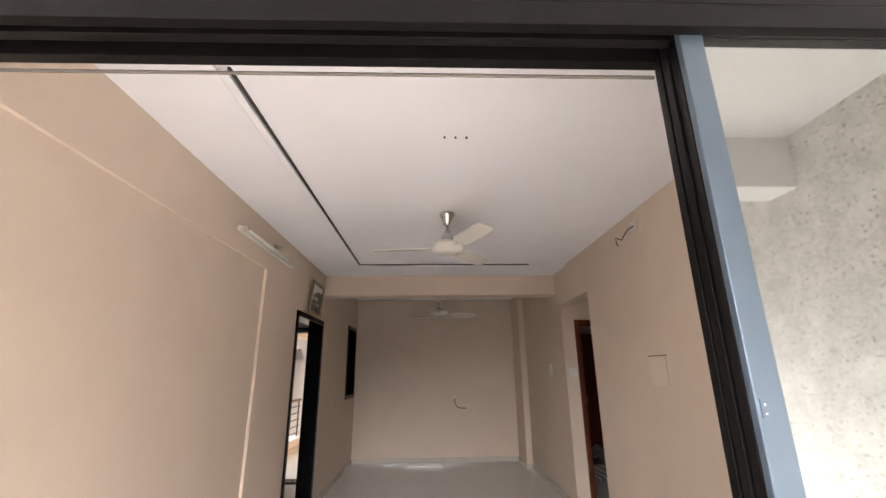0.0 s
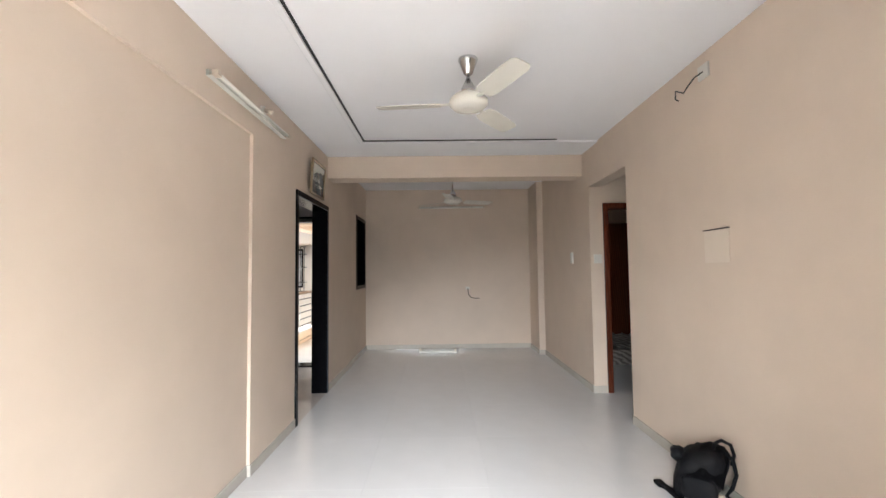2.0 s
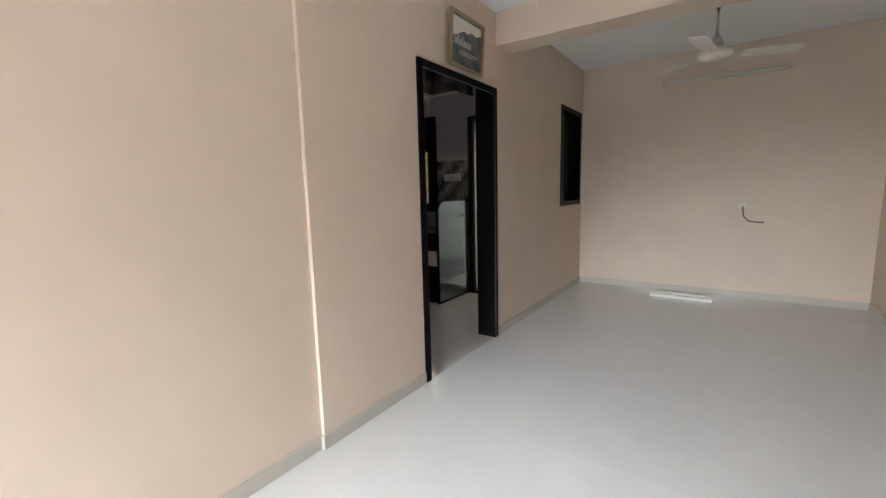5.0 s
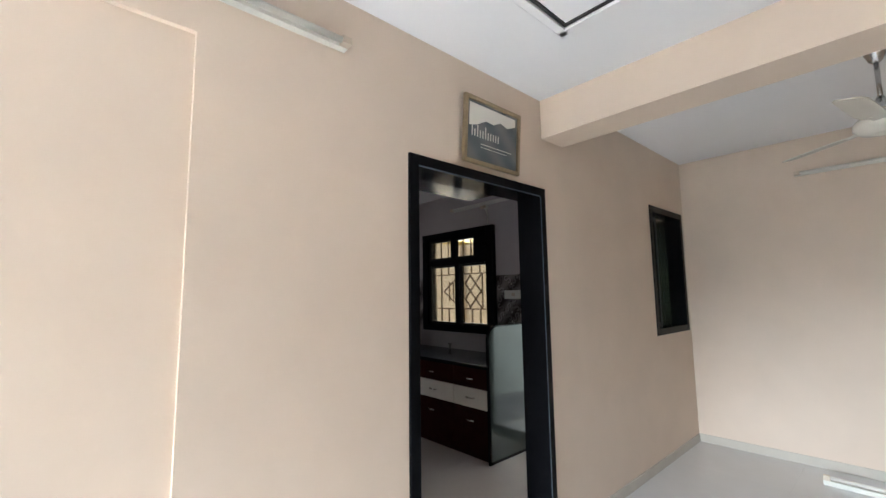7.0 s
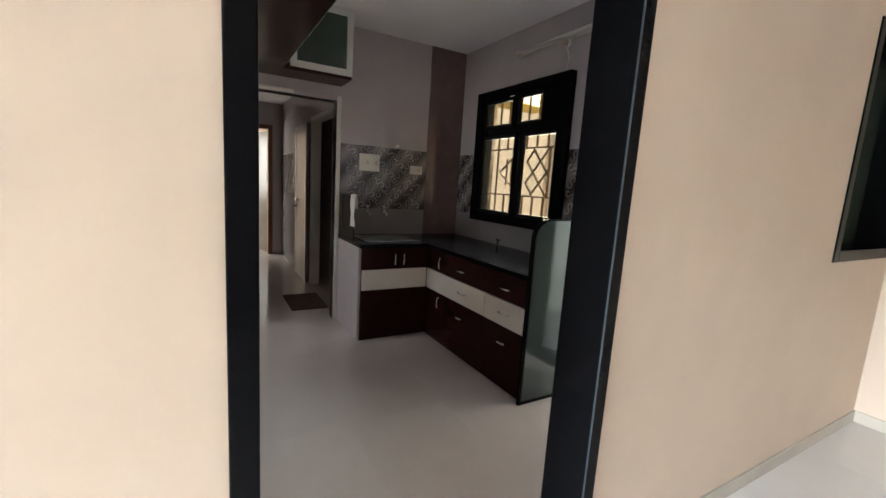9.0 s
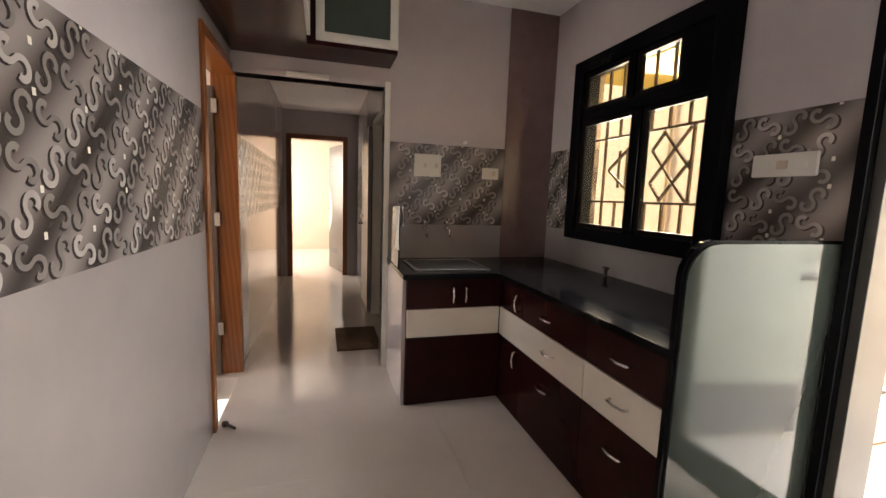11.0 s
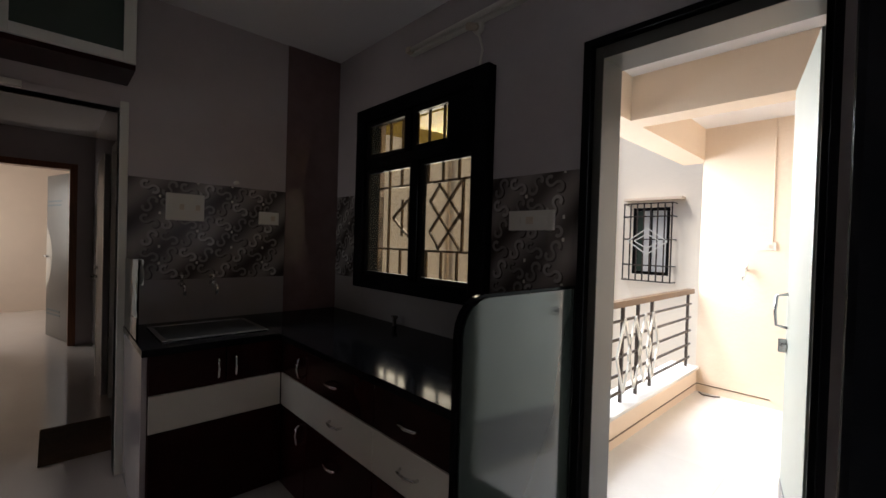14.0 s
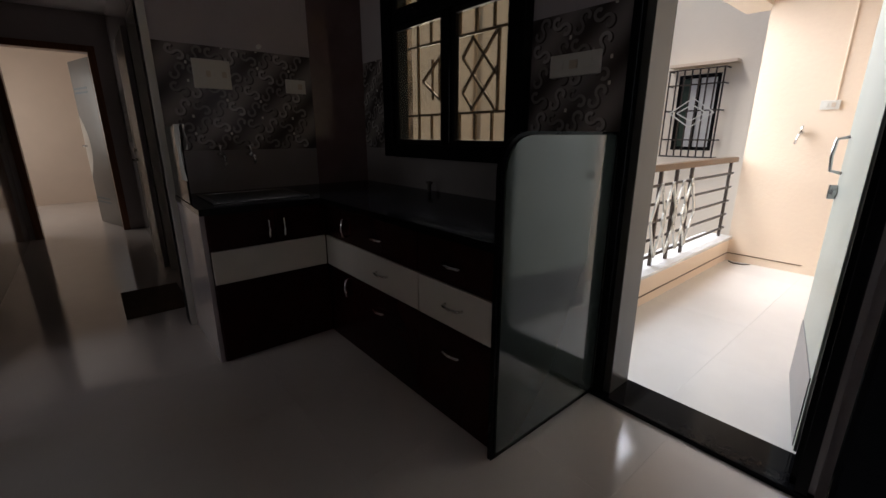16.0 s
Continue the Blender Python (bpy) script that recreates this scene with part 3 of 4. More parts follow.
wr = thing("wardrobe", "very dark wooden wardrobe standing in the bedroom", "wardrobe")
part("body", boxes((3.35, 5.2, 7.45, 8.05, 0, 2.1), bevel=0.004), RED_WOOD, wr)
for i in range(3):
    d_ = part("door", boxes((3.36 + i * 0.613, 3.97 + i * 0.613, 7.43, 7.449, 0.06, 2.08), bevel=0.003), RED_WOOD, wr)
    part("handle", rods(((3.92 + i * 0.613, 7.415, 0.95), (3.92 + i * 0.613, 7.415, 1.10), 0.006)), CHROME, d_, smooth=True)
bed = thing("mattress", "low mattress with crumpled patterned sheet on the bedroom floor", "mattress")
part("pad", boxes((3.40, 5.2, 6.75, 7.40, 0.001, 0.22), bevel=0.03), SHEET, bed)
cs = bmesh.new()
grid = [[cs.verts.new((3.38 + 0.045 * i, 6.72 + 0.045 * j, 0.25 + 0.05 * noise.noise((i * 0.5, j * 0.5, 0)) + 0.10 * max(0, noise.noise((i * 0.2, j * 0.2, 4))) + 0.006 * j)) for j in range(15)] for i in range(40)]
for p_, q_ in zip(grid, grid[1:]):
    for j in range(14):
        cs.faces.new((p_[j], q_[j], q_[j + 1], p_[j + 1]))
part("sheet", cs, SHEET, bed, "crumpled patterned cotton sheet", True)

# ---- hall: things ----


def ceiling_fan(x, y, zc, zh, turn, label):
    f = thing("ceiling_fan", label, "fan", "ceiling fans", (x, y, zc))
    d = zh - zc
    part("canopy", lathe([(0.014, -0.11), (0.030, -0.095), (0.058, -0.02), (0.063, -0.008), (0.063, 0.0)]), STEEL, f, smooth=True)
    part("rod", rods(((0, 0, d + 0.1), (0, 0, -0.09), 0.011), sides=16), STEEL, f, smooth=True)
    part("shade", lathe([(0.014, d + 0.16), (0.045, d + 0.10), (0.055, d + 0.065), (0.04, d + 0.06)]), STEEL, f, smooth=True)
    part("motor", lathe([(0.05, d - 0.045), (0.10, d - 0.035), (0.125, d - 0.01), (0.125, d + 0.02), (0.10, d + 0.045), (0.04, d + 0.06)]), FAN_WHITE, f, smooth=True)
    for k in range(3):
        a = radians(turn + 120 * k)
        bm = bmesh.new()
        bar(bm, (0.11, 0, d), (0.21, 0, d - 0.005), 0.03, 0.004, (0, 0, 1))
        rows = [(0.18, 0.050), (0.24, 0.066), (0.42, 0.066), (0.57, 0.062), (0.60, 0.045)]
        vs = [[bm.verts.new((r, s * w, d - 0.004 + -s * w * 0.22 + o)) for s in (-1, 1) for o in (-0.003, 0.003)] for r, w in rows]
        for p, q in zip(vs, vs[1:]):
            for i, j in ((0, 2), (3, 1), (1, 0), (2, 3)):
                bm.faces.new((p[i], p[j], q[j], q[i]))
        bm.faces.new((vs[0][0], vs[0][1], vs[0][3], vs[0][2])), bm.faces.new((vs[-1][0], vs[-1][2], vs[-1][3], vs[-1][1]))
        b = part("blade", bm, FAN_WHITE, f)
        b.rotation_euler = (0, 0, a)
    return f


ceiling_fan(1.50, 3.44, 2.742, 2.45, -66, "cream enamelled three-blade ceiling fan below the stepped ceiling")
ceiling_fan(1.50, 6.64, 2.81, 2.35, 20, "cream three-blade ceiling fan in the alcove")


def tube_light(a, b, out, label):
    """A bare fluorescent batten between a and b, standing off the wall along `out`."""
    a, b, o = Vector(a), Vector(b), Vector(out)
    d = (b - a).normalized()
    t = thing("tube_light", label, "tube light", "tube lights", (a + b) / 2)
    c = (a + b) / 2
    a, b = a - c, b - c
    part("batten", bar(bmesh.new(), a + o * 0.018, b + o * 0.018, 0.034, 0.034, o), PLASTIC, t)
    part("tube", rod(bmesh.new(), a + d * 0.04 + o * 0.055, b - d * 0.04 + o * 0.055, 0.013, 14), PLASTIC, t, "unlit white tube", True)
    for p, s in ((a, 1), (b, -1)):
        part("end_cap", bar(bmesh.new(), p + o * 0.045, p + d * s * 0.04 + o * 0.045, 0.03, 0.05, o), PLASTIC_OLD, t)
    return t


tube_light((0.001, 3.09, 2.50), (0.001, 4.23, 2.50), (1, 0, 0), "unlit white tube light on the peach wall")
tube_light((0.93, 8.184, 2.49), (2.12, 8.184, 2.49), (0, -1, 0), "unlit white tube light on the end wall")
tube_light((-2.15, 6.929, 2.49), (-1.17, 6.929, 2.50), (0, -1, 0), "unlit tube light above the kitchen window")
tl = tube_light((0.95, 7.80, 0.002), (1.57, 7.78, 0.002), (0, 0, 1), "short white light fitting lying on the floor")


def lamp_holder(p, out, label):
    p, o = Vector(p), Vector(out)
    t = thing("lamp_holder", label, "lamp holder", "lamp holders", p)
    part("base", rod(bmesh.new(), o * 0.001, o * 0.025, 0.035, 18, 0.03), PLASTIC, t, smooth=True)
    part("socket", rod(bmesh.new(), o * 0.025, o * 0.085 + Vector((0, 0, -0.02)), 0.019, 16), PLASTIC_OLD, t, smooth=True)


lamp_holder((0.0, 3.83, 2.57), (1, 0, 0), "white angled bulb holder above the tube light")
lamp_holder((1.62, 8.184, 2.56), (0, -1, 0), "white bulb holder above the end wall tube")
lamp_holder((-1.62, 6.929, 2.46), (0, -1, 0), "white bulb holder beside the kitchen tube light")

single("cable", tube([(-1.62, 6.90, 2.44), (-1.60, 6.912, 2.40), (-1.585, 6.918, 2.34), (-1.60, 6.92, 2.28), (-1.60, 6.92, 2.242)], 0.006), PLASTIC, "white wire from the bulb holder to the window", "cable", smooth=True)
pic = thing("picture_frame", "gilt framed grey landscape print above the kitchen door", "picture", at=(0.02, 5.125, 2.155))
pic.rotation_euler = (0, radians(4), 0)
part("frame", boxes((0, 0.022, -0.23, -0.207, 0, 0.36), (0, 0.022, 0.207, 0.23, 0, 0.36), (0, 0.022, -0.207, 0.207, 0, 0.023), (0, 0.022, -0.207, 0.207, 0.337, 0.36), bevel=0.004), GOLD, pic)
part("print", boxes((0.004, 0.010, -0.207, 0.207, 0.023, 0.337)), PRINT, pic, "grey printed hills")
hill = bmesh.new()
ridge = [(-0.19, 0.20), (-0.13, 0.215), (-0.06, 0.25), (0.0, 0.245), (0.06, 0.27), (0.12, 0.255), (0.19, 0.28)]
top = [hill.verts.new((0.0105, y, 0.325)) for y, z in ridge]
low = [hill.verts.new((0.0105, y, z)) for y, z in ridge]
for i in range(6):
    hill.faces.new((low[i], low[i + 1], top[i + 1], top[i]))
part("pale_sky", hill, PLASTIC, pic, "pale printed sky")
part("lettering", boxes(*[(0.0106, 0.0112, -0.17 + k * 0.021, -0.163 + k * 0.021, 0.15, 0.15 + (0.065 if k in (0, 2, 5) else 0.04)) for k in range(11)], (0.0106, 0.0112, -0.10, 0.16, 0.115, 0.119), (0.0106, 0.0112, -0.10, 0.12, 0.098, 0.101)), PLASTIC, pic, "white unreadable lettering")


def plate(name, label, axis, face, out, a0, a1, z0, z1, group="switch boards", switches=3, mat=None):
    """A switch board with rockers; `out` is the way it faces."""
    mat = mat or PLASTIC
    t = thing(name, label, "switch board", group)

    def span(d0, d1, b0, b1, c0, c1):
        p = sorted((face + out * d0, face + out * d1))
        return (*p, b0, b1, c0, c1) if axis == "x" else (b0, b1, *p, c0, c1)
    part("plate", boxes(span(0.0005, 0.018 if switches else 0.006, a0, a1, z0, z1), bevel=0.003), mat, t)
    for i in range(switches):
        w = (a1 - a0 - 0.03) / switches
        b = a0 + 0.015 + i * w
        part("rocker", boxes(span(0.0185, 0.024, b + w * 0.22, b + w * 0.78, (z0 + z1) / 2 - 0.017, (z0 + z1) / 2 + 0.017), bevel=0.002), PLASTIC_OLD if i % 2 else PLASTIC, t)
    return t


p = plate("switch_board", "pale painted cover board on the hall wall", "x", 3.0, -1, 3.215, 3.44, 1.40, 1.60, switches=0, mat=BOARD)
# solid dark strip in place of the shade above the board
part("top_edge", boxes((2.991, 2.999, 3.21, 3.445, 1.602, 1.608)), WIRE, p, "dark strip painted as the shaded gap along the top")
plate("switch_board", "small white switch board on the alcove wall", "x", 3.0, -1, 6.05, 6.13, 1.44, 1.58, switches=1)
plate("switch_board", "small white switch board beside the bedroom door", "y", 5.46, -1, 3.035, 3.125, 1.43, 1.53, switches=1)
plate("switch_board", "white switch board on the printed tiles", "x", -3.06, 1, 5.82, 6.02, 1.44, 1.60, switches=4)
plate("switch_board", "small white socket on the printed tiles", "x", -3.06, 1, 6.35, 6.48, 1.44, 1.525, switches=2)
plate("switch_board", "white switch board between window and balcony door", "y", 6.93, -1, -1.38, -1.14, 1.42, 1.51, switches=3)
plate("switch_board", "small white switch board on the balcony wall", "y", 9.9, -1, -0.92, -0.80, 1.37, 1.44, switches=2)
single("conduit", rods(((-0.83, 9.893, 1.44), (-0.83, 9.893, 2.52), 0.006)), FACADE, "peach painted conduit above the balcony switch", "conduit")

single("cable", tube([(1.80, 8.18, 1.05), (1.80, 8.165, 1.0), (1.81, 8.15, 0.94), (1.85, 8.145, 0.89), (1.93, 8.15, 0.875), (2.0, 8.155, 0.875)], 0.007), WIRE, "black cable hanging out of the end wall", "cable", smooth=True)
plate("blank_plate", "small white cable outlet in the end wall", "y", 8.185, -1, 1.76, 1.83, 1.03, 1.08, "outlets", 0)
single("cable", tube([(2.998, 3.36, 2.62), (2.95, 3.40, 2.59), (2.93, 3.44, 2.55), (2.95, 3.52, 2.54), (2.92, 3.56, 2.57), (2.94, 3.60, 2.53), (2.93, 3.55, 2.50)], 0.005), WIRE, "loose dark wires poking from the hall wall", "cable", smooth=True)
single("blank_plate", boxes((2.985, 2.999, 3.32, 3.42, 2.57, 2.66), bevel=0.003), PLASTIC, "white cover plate behind loose wires", "outlet")
for dx in (-0.06, 0, 0.06):
    single("ceiling_screw", rods(((1.50 + dx, 2.28, 2.733), (1.50 + dx, 2.28, 2.742), 0.006)), WIRE, "small dark screw in the white ceiling", "screw", "ceiling screws")

def slab_flap():
    """The curved top flap of a bag, thick at its hem."""
    bm = bmesh.new()
    rows = []
    for k in range(9):
        t_ = k / 8
        y, z = 0.10 - 0.27 * t_, 0.385 + 0.02 * math.sin(math.pi * t_) - 0.17 * t_ ** 3
        rows.append([bm.verts.new((-0.11 + 0.26 * i / 8 + (z - 0.18) * 0.28, y + 0.012 * math.cos(i), z - 0.05 * (i / 4 - 1) ** 2 + 0.008 * math.sin(i * 2 + k))) for i in range(9)])
    for p_, q_ in zip(rows, rows[1:]):
        for i in range(8):
            bm.faces.new((p_[i], p_[i + 1], q_[i + 1], q_[i]))
    bmesh.ops.solidify(bm, geom=bm.faces[:], thickness=0.012)
    return bm


# bag by the hall wall
bag = thing("backpack", "slumped black nylon backpack beside the wall", "bag", at=(2.85, 3.35, 0))
bag.scale = (0.72, 0.8, 0.8)
bag.rotation_euler = (0, 0, radians(-35))
bb = bmesh.new()
bmesh.ops.create_icosphere(bb, subdivisions=4, radius=1)
for v in bb.verts:
    c = v.co
    c.x = math.copysign(abs(c.x) ** 0.62, c.x) * 0.18
    c.y = math.copysign(abs(c.y) ** 0.62, c.y) * 0.15
    c.z = math.copysign(abs(c.z) ** 0.75, c.z) * 0.19 + 0.185
    k = noise.noise(c * 9) * 0.022 + noise.noise(c * 22) * 0.008
    c += v.normal * k
    c.x += (c.z - 0.18) * 0.28
    c.z = max(c.z, 0.002)
part("body", bb, BLACK_CLOTH, bag, smooth=True)
pk = bmesh.new()
bmesh.ops.create_icosphere(pk, subdivisions=3, radius=1)
for v in pk.verts:
    c = v.co
    v.co = Vector((math.copysign(abs(c.x) ** 0.6, c.x) * 0.13, math.copysign(abs(c.y) ** 0.6, c.y) * 0.05 - 0.145, math.copysign(abs(c.z) ** 0.6, c.z) * 0.09 + 0.12)) + v.normal * noise.noise(c * 3) * 0.01
part("front_pocket", pk, BLACK_CLOTH, bag, smooth=True)
sp_ = bmesh.new()
bmesh.ops.create_icosphere(sp_, subdivisions=3, radius=1)
for v in sp_.verts:
    c = v.co.copy()
    v.co = Vector((math.copysign(abs(c.x) ** 0.7, c.x) * 0.055 - 0.155, c.y * 0.07 - 0.03, math.copysign(abs(c.z) ** 0.7, c.z) * 0.05 + 0.30)) + v.normal * noise.noise(c * 3) * 0.012
part("side_pocket", sp_, BLACK_CLOTH, bag, smooth=True)
part("flap", slab_flap(), BLACK_CLOTH, bag, smooth=True)
part("top_loop", tube([(0.10, -0.02, 0.34), (0.11, -0.05, 0.43), (0.16, -0.06, 0.465), (0.22, -0.05, 0.44), (0.24, -0.02, 0.36), (0.22, 0.0, 0.28)], 0.013), BLACK_CLOTH, bag, smooth=True)
part("shoulder_strap", tube([(0.16, -0.03, 0.38), (0.23, -0.08, 0.35), (0.25, -0.11, 0.26), (0.22, -0.13, 0.17), (0.18, -0.15, 0.12), (0.25, -0.19, 0.09), (0.30, -0.20, 0.11)], 0.015), BLACK_CLOTH, bag, smooth=True)
part("buckle", boxes((0.13, 0.17, -0.20, -0.17, 0.10, 0.13), bevel=0.006), PLASTIC_OLD, bag)
st = thing("bag_strap", "flat black strap lying on the floor", "strap", at=(2.71, 3.29, 0))
sb = bmesh.new()
sp = [(-0.03, 0.19, 0.012), (-0.02, 0.12, 0.020), (-0.01, 0.04, 0.012), (0.01, -0.06, 0.016), (0.02, -0.17, 0.010)]
for q0, q1 in zip(sp, sp[1:]):
    bar(sb, q0, q1, 0.045, 0.012, (0, 0, 1))
part("webbing", sb, BLACK_CLOTH, st)
part("ring", lathe([(0.024, 0.0), (0.03, 0.004), (0.024, 0.010)], (0.02, -0.17, 0.017), 16), STEEL, st)
part("clip", boxes((-0.055, -0.005, 0.17, 0.24, 0.001, 0.022), bevel=0.006), BLACK_CLOTH, st)

# ---- kitchen window ----
kw = tagged(new("window_kitchen"), "black granite framed kitchen window with a bronze grille", "window", kind="structure")
Y0, Y1 = 6.872, 7.01
for n, r in (("window_frame", (-2.70, -2.60, Y0, Y1, 1.035, 2.24)), ("window_frame", (-1.60, -1.50, Y0, Y1, 1.035, 2.24)), ("window_frame", (-2.60, -1.60, Y0, Y1, 2.15, 2.24)),
             ("window_sill", (-2.60, -1.60, Y0, Y1, 1.035, 1.12)), ("transom_bar", (-2.60, -1.60, 6.885, 6.96, 1.83, 1.90)), ("mullion", (-2.10, -2.03, 6.885, 6.95, 1.12, 1.83)),
             ("mullion", (-2.165, -2.11, 6.885, 6.95, 1.90, 2.15)), ("blank_panel", (-1.785, -1.60, 6.89, 6.95, 1.90, 2.15))):
    part(n, boxes(r, bevel=0.004), GRANITE, kw)
for x0, x1, z0, z1 in ((-2.60, -2.10, 1.12, 1.83), (-2.03, -1.60, 1.12, 1.83), (-2.60, -2.165, 1.90, 2.15), (-2.11, -1.785, 1.90, 2.15)):
    f = part("sash", boxes((x0, x0 + 0.028, 6.90, 6.93, z0, z1), (x1 - 0.028, x1, 6.90, 6.93, z0, z1), (x0 + 0.028, x1 - 0.028, 6.90, 6.93, z0, z0 + 0.028), (x0 + 0.028, x1 - 0.028, 6.90, 6.93, z1 - 0.028, z1), bevel=0.002), ALU_DARK, kw)
    g = part("pane", boxes((x0 + 0.028, x1 - 0.028, 6.913, 6.917, z0 + 0.028, z1 - 0.028)), PANE, f)
    g.visible_shadow = False
gr = thing("window_grille", "golden brown iron grille with diamond pattern behind the window", "grille")
GY = 7.03


def gbar(a, b, w=0.014):
    part("bar", bar(bmesh.new(), (a[0], GY, a[1]), (b[0], GY, b[1]), w, 0.014), BRONZE, gr)


for z in (1.08, 1.30, 1.72, 1.86, 2.17):
    gbar((-2.66, z), (-1.56, z))
for i in range(9):
    x = -2.64 + i * 0.134
    gbar((x, 1.06), (x, 1.30)), gbar((x, 1.72), (x, 2.19))
for x in (-2.64, -2.506, -2.22, -1.66):
    gbar((x, 1.30), (x, 1.72))
for x in (-2.36, -2.29):
    gbar((x, 1.39), (x, 1.63), 0.010)
gbar((-2.22, 1.68), (-2.46, 1.51)), gbar((-2.46, 1.51), (-2.22, 1.34))
CX, CZ, DX, DZ = -1.91, 1.51, 0.085, 0.094
for s in (1, -1):
    gbar((CX - 1.1 * DX, CZ + s * 2.1 * DZ), (CX + 1.3 * DX, CZ - s * 0.3 * DZ))
    gbar((CX - 2 * DX, CZ + s * DZ), (CX + 1.1 * DX, CZ - s * 2.1 * DZ))
    gbar((CX - DX, CZ + s * 2 * DZ), (CX - 2 * DX, CZ + s * DZ))
gbar((CX + 1.3 * DX, 1.30), (CX + 1.3 * DX, 1.72))
single("sunshade", boxes((-2.9, -1.61, 7.14, 7.75, 2.20, 2.215)), YELLOW, "yellow plastic sheet shading the kitchen window", "sunshade").rotation_euler = (0, 0, 0)

# ---- balcony door ----
fr = tagged(new("door_balcony"), "white balcony door standing open outwards in a granite lining", "door", kind="structure")
for n, r, m in (("granite_edge", (-1.02, -0.985, 6.905, 7.0, 0, 2.185), GRANITE), ("granite_edge", (-0.985, -0.235, 6.905, 7.0, 2.16, 2.185), GRANITE), ("granite_edge", (-0.27, -0.235, 6.905, 7.0, 0, 2.185), GRANITE),
                ("jamb", (-0.985, -0.95, 6.94, 7.11, 0, 2.16), ALU_GREY), ("jamb", (-0.29, -0.27, 6.94, 7.11, 0, 2.16), GRANITE), ("head", (-0.95, -0.29, 6.94, 7.11, 2.11, 2.16), ALU_GREY),
                ("threshold", (-1.03, -0.16, 6.90, 7.12, -0.01, 0.022), GRANITE)):
    part(n, boxes(r, bevel=0.003), m, fr)
lf = part("leaf", boxes((-0.03, 0.0, 0, 0.66, 0.03, 2.08), bevel=0.003), LEAF, fr, "pale greenish white flush leaf")
lf.location, lf.rotation_euler = (-0.285, 7.125, 0), (0, 0, radians(12))
part("kick_plate", boxes((-0.034, -0.0305, 0.02, 0.645, 0.04, 0.33)), GREY_LAM, lf, "grey kick plate")
part("handle", tube([(-0.031, 0.60, 1.02), (-0.07, 0.60, 1.03), (-0.075, 0.60, 1.09), (-0.07, 0.60, 1.16), (-0.031, 0.60, 1.17)], 0.007), STEEL, lf, "steel pull handle", True)
part("latch", boxes((-0.05, -0.031, 0.57, 0.65, 0.93, 0.95), (-0.06, -0.031, 0.60, 0.62, 0.91, 0.97), bevel=0.003), STEEL, lf)

# ---- kitchen cabinets ----


def handle(axis, face, out, a, z, parent, upright=False, size=0.10):
    """A bow handle on a front."""
    h = size / 2
    pts = [(-h, 0.0), (-h * 0.85, 0.022), (0, 0.030), (h * 0.85, 0.022), (h, 0.0)]
    row = []
    for s, d in pts:
        aa, zz = (a, z + s) if upright else (a + s, z)
        row.append((face + out * d, aa, zz) if axis == "x" else (aa, face + out * d, zz))
    part("handle", tube(row, 0.006), CHROME, parent, "chrome bow handle", True)


def fronts(parent, axis, face, out, rows):
    for name, a0, a1, z0, z1, m, ha, hz, up in rows:
        p = sorted((face, face - out * 0.018))
        r = (*p, a0 + 0.002, a1 - 0.002, z0, z1) if axis == "x" else (a0 + 0.002, a1 - 0.002, *p, z0, z1)
        d = part(name, boxes(r, bevel=0.002), m, parent, "ivory laminate front" if m is WHITE_LAM else "")
        if ha is not None:
            handle(axis, face, out, ha, hz, d, up)


c1 = thing("base_cabinet", "maroon and ivory laminate kitchen base unit with drawers", "cabinet", "base cabinets")
part("body", boxes((-1.51, -1.055, 6.284, 6.92, 0.0, 0.80)), MAROON, c1)
fronts(c1, "y", 6.264, -1, [("drawer", -1.51, -1.055, 0.618, 0.80, MAROON, -1.28, 0.70, False), ("drawer", -1.51, -1.055, 0.44, 0.612, WHITE_LAM, -1.28, 0.53, False), ("drawer", -1.51, -1.055, 0.012, 0.434, MAROON, -1.28, 0.33, False)])
c2 = thing("base_cabinet", "maroon and ivory laminate kitchen base unit beside the corner", "cabinet", "base cabinets")
part("body", boxes((-2.43, -1.512, 6.284, 6.92, 0.0, 0.80)), MAROON, c2)
fronts(c2, "y", 6.264, -1, [("door", -2.41, -2.10, 0.618, 0.80, MAROON, -2.15, 0.70, True), ("drawer", -2.10, -1.512, 0.618, 0.80, MAROON, -1.83, 0.70, False), ("drawer", -2.41, -1.512, 0.44, 0.612, WHITE_LAM, -1.80, 0.53, False),
                             ("door", -2.41, -2.10, 0.012, 0.434, MAROON, -2.15, 0.36, True), ("drawer", -2.10, -1.512, 0.012, 0.434, MAROON, -1.83, 0.33, False)])
c3 = thing("sink_cabinet", "maroon and ivory laminate sink unit in the corner", "cabinet", "base cabinets")
part("body", boxes((-3.05, -2.432, 5.66, 6.92, 0.0, 0.80)), MAROON, c3)
fronts(c3, "x", -2.412, 1, [("door", 5.66, 5.985, 0.618, 0.80, MAROON, 5.945, 0.70, True), ("door", 5.985, 6.262, 0.618, 0.80, MAROON, 6.025, 0.70, True), ("panel", 5.66, 6.262, 0.44, 0.612, WHITE_LAM, None, 0, False), ("door", 5.66, 6.262, 0.012, 0.434, MAROON, None, 0, False)])
part("side_panel", boxes((-3.05, -2.44, 5.636, 5.659, 0.0, 0.80), bevel=0.002), TILE_UP, c3, "grey glossy side panel")
wt = thing("worktop", "black polished granite L-shaped kitchen worktop", "worktop")
part("slab", boxes((-3.05, -2.3855, 5.63, 6.92, 0.802, 0.835), bevel=0.003), GRANITE, wt)
part("slab", boxes((-2.385, -1.052, 6.238, 6.92, 0.802, 0.835), bevel=0.003), GRANITE, wt)
sk = thing("sink", "steel kitchen sink let into the black worktop", "sink")
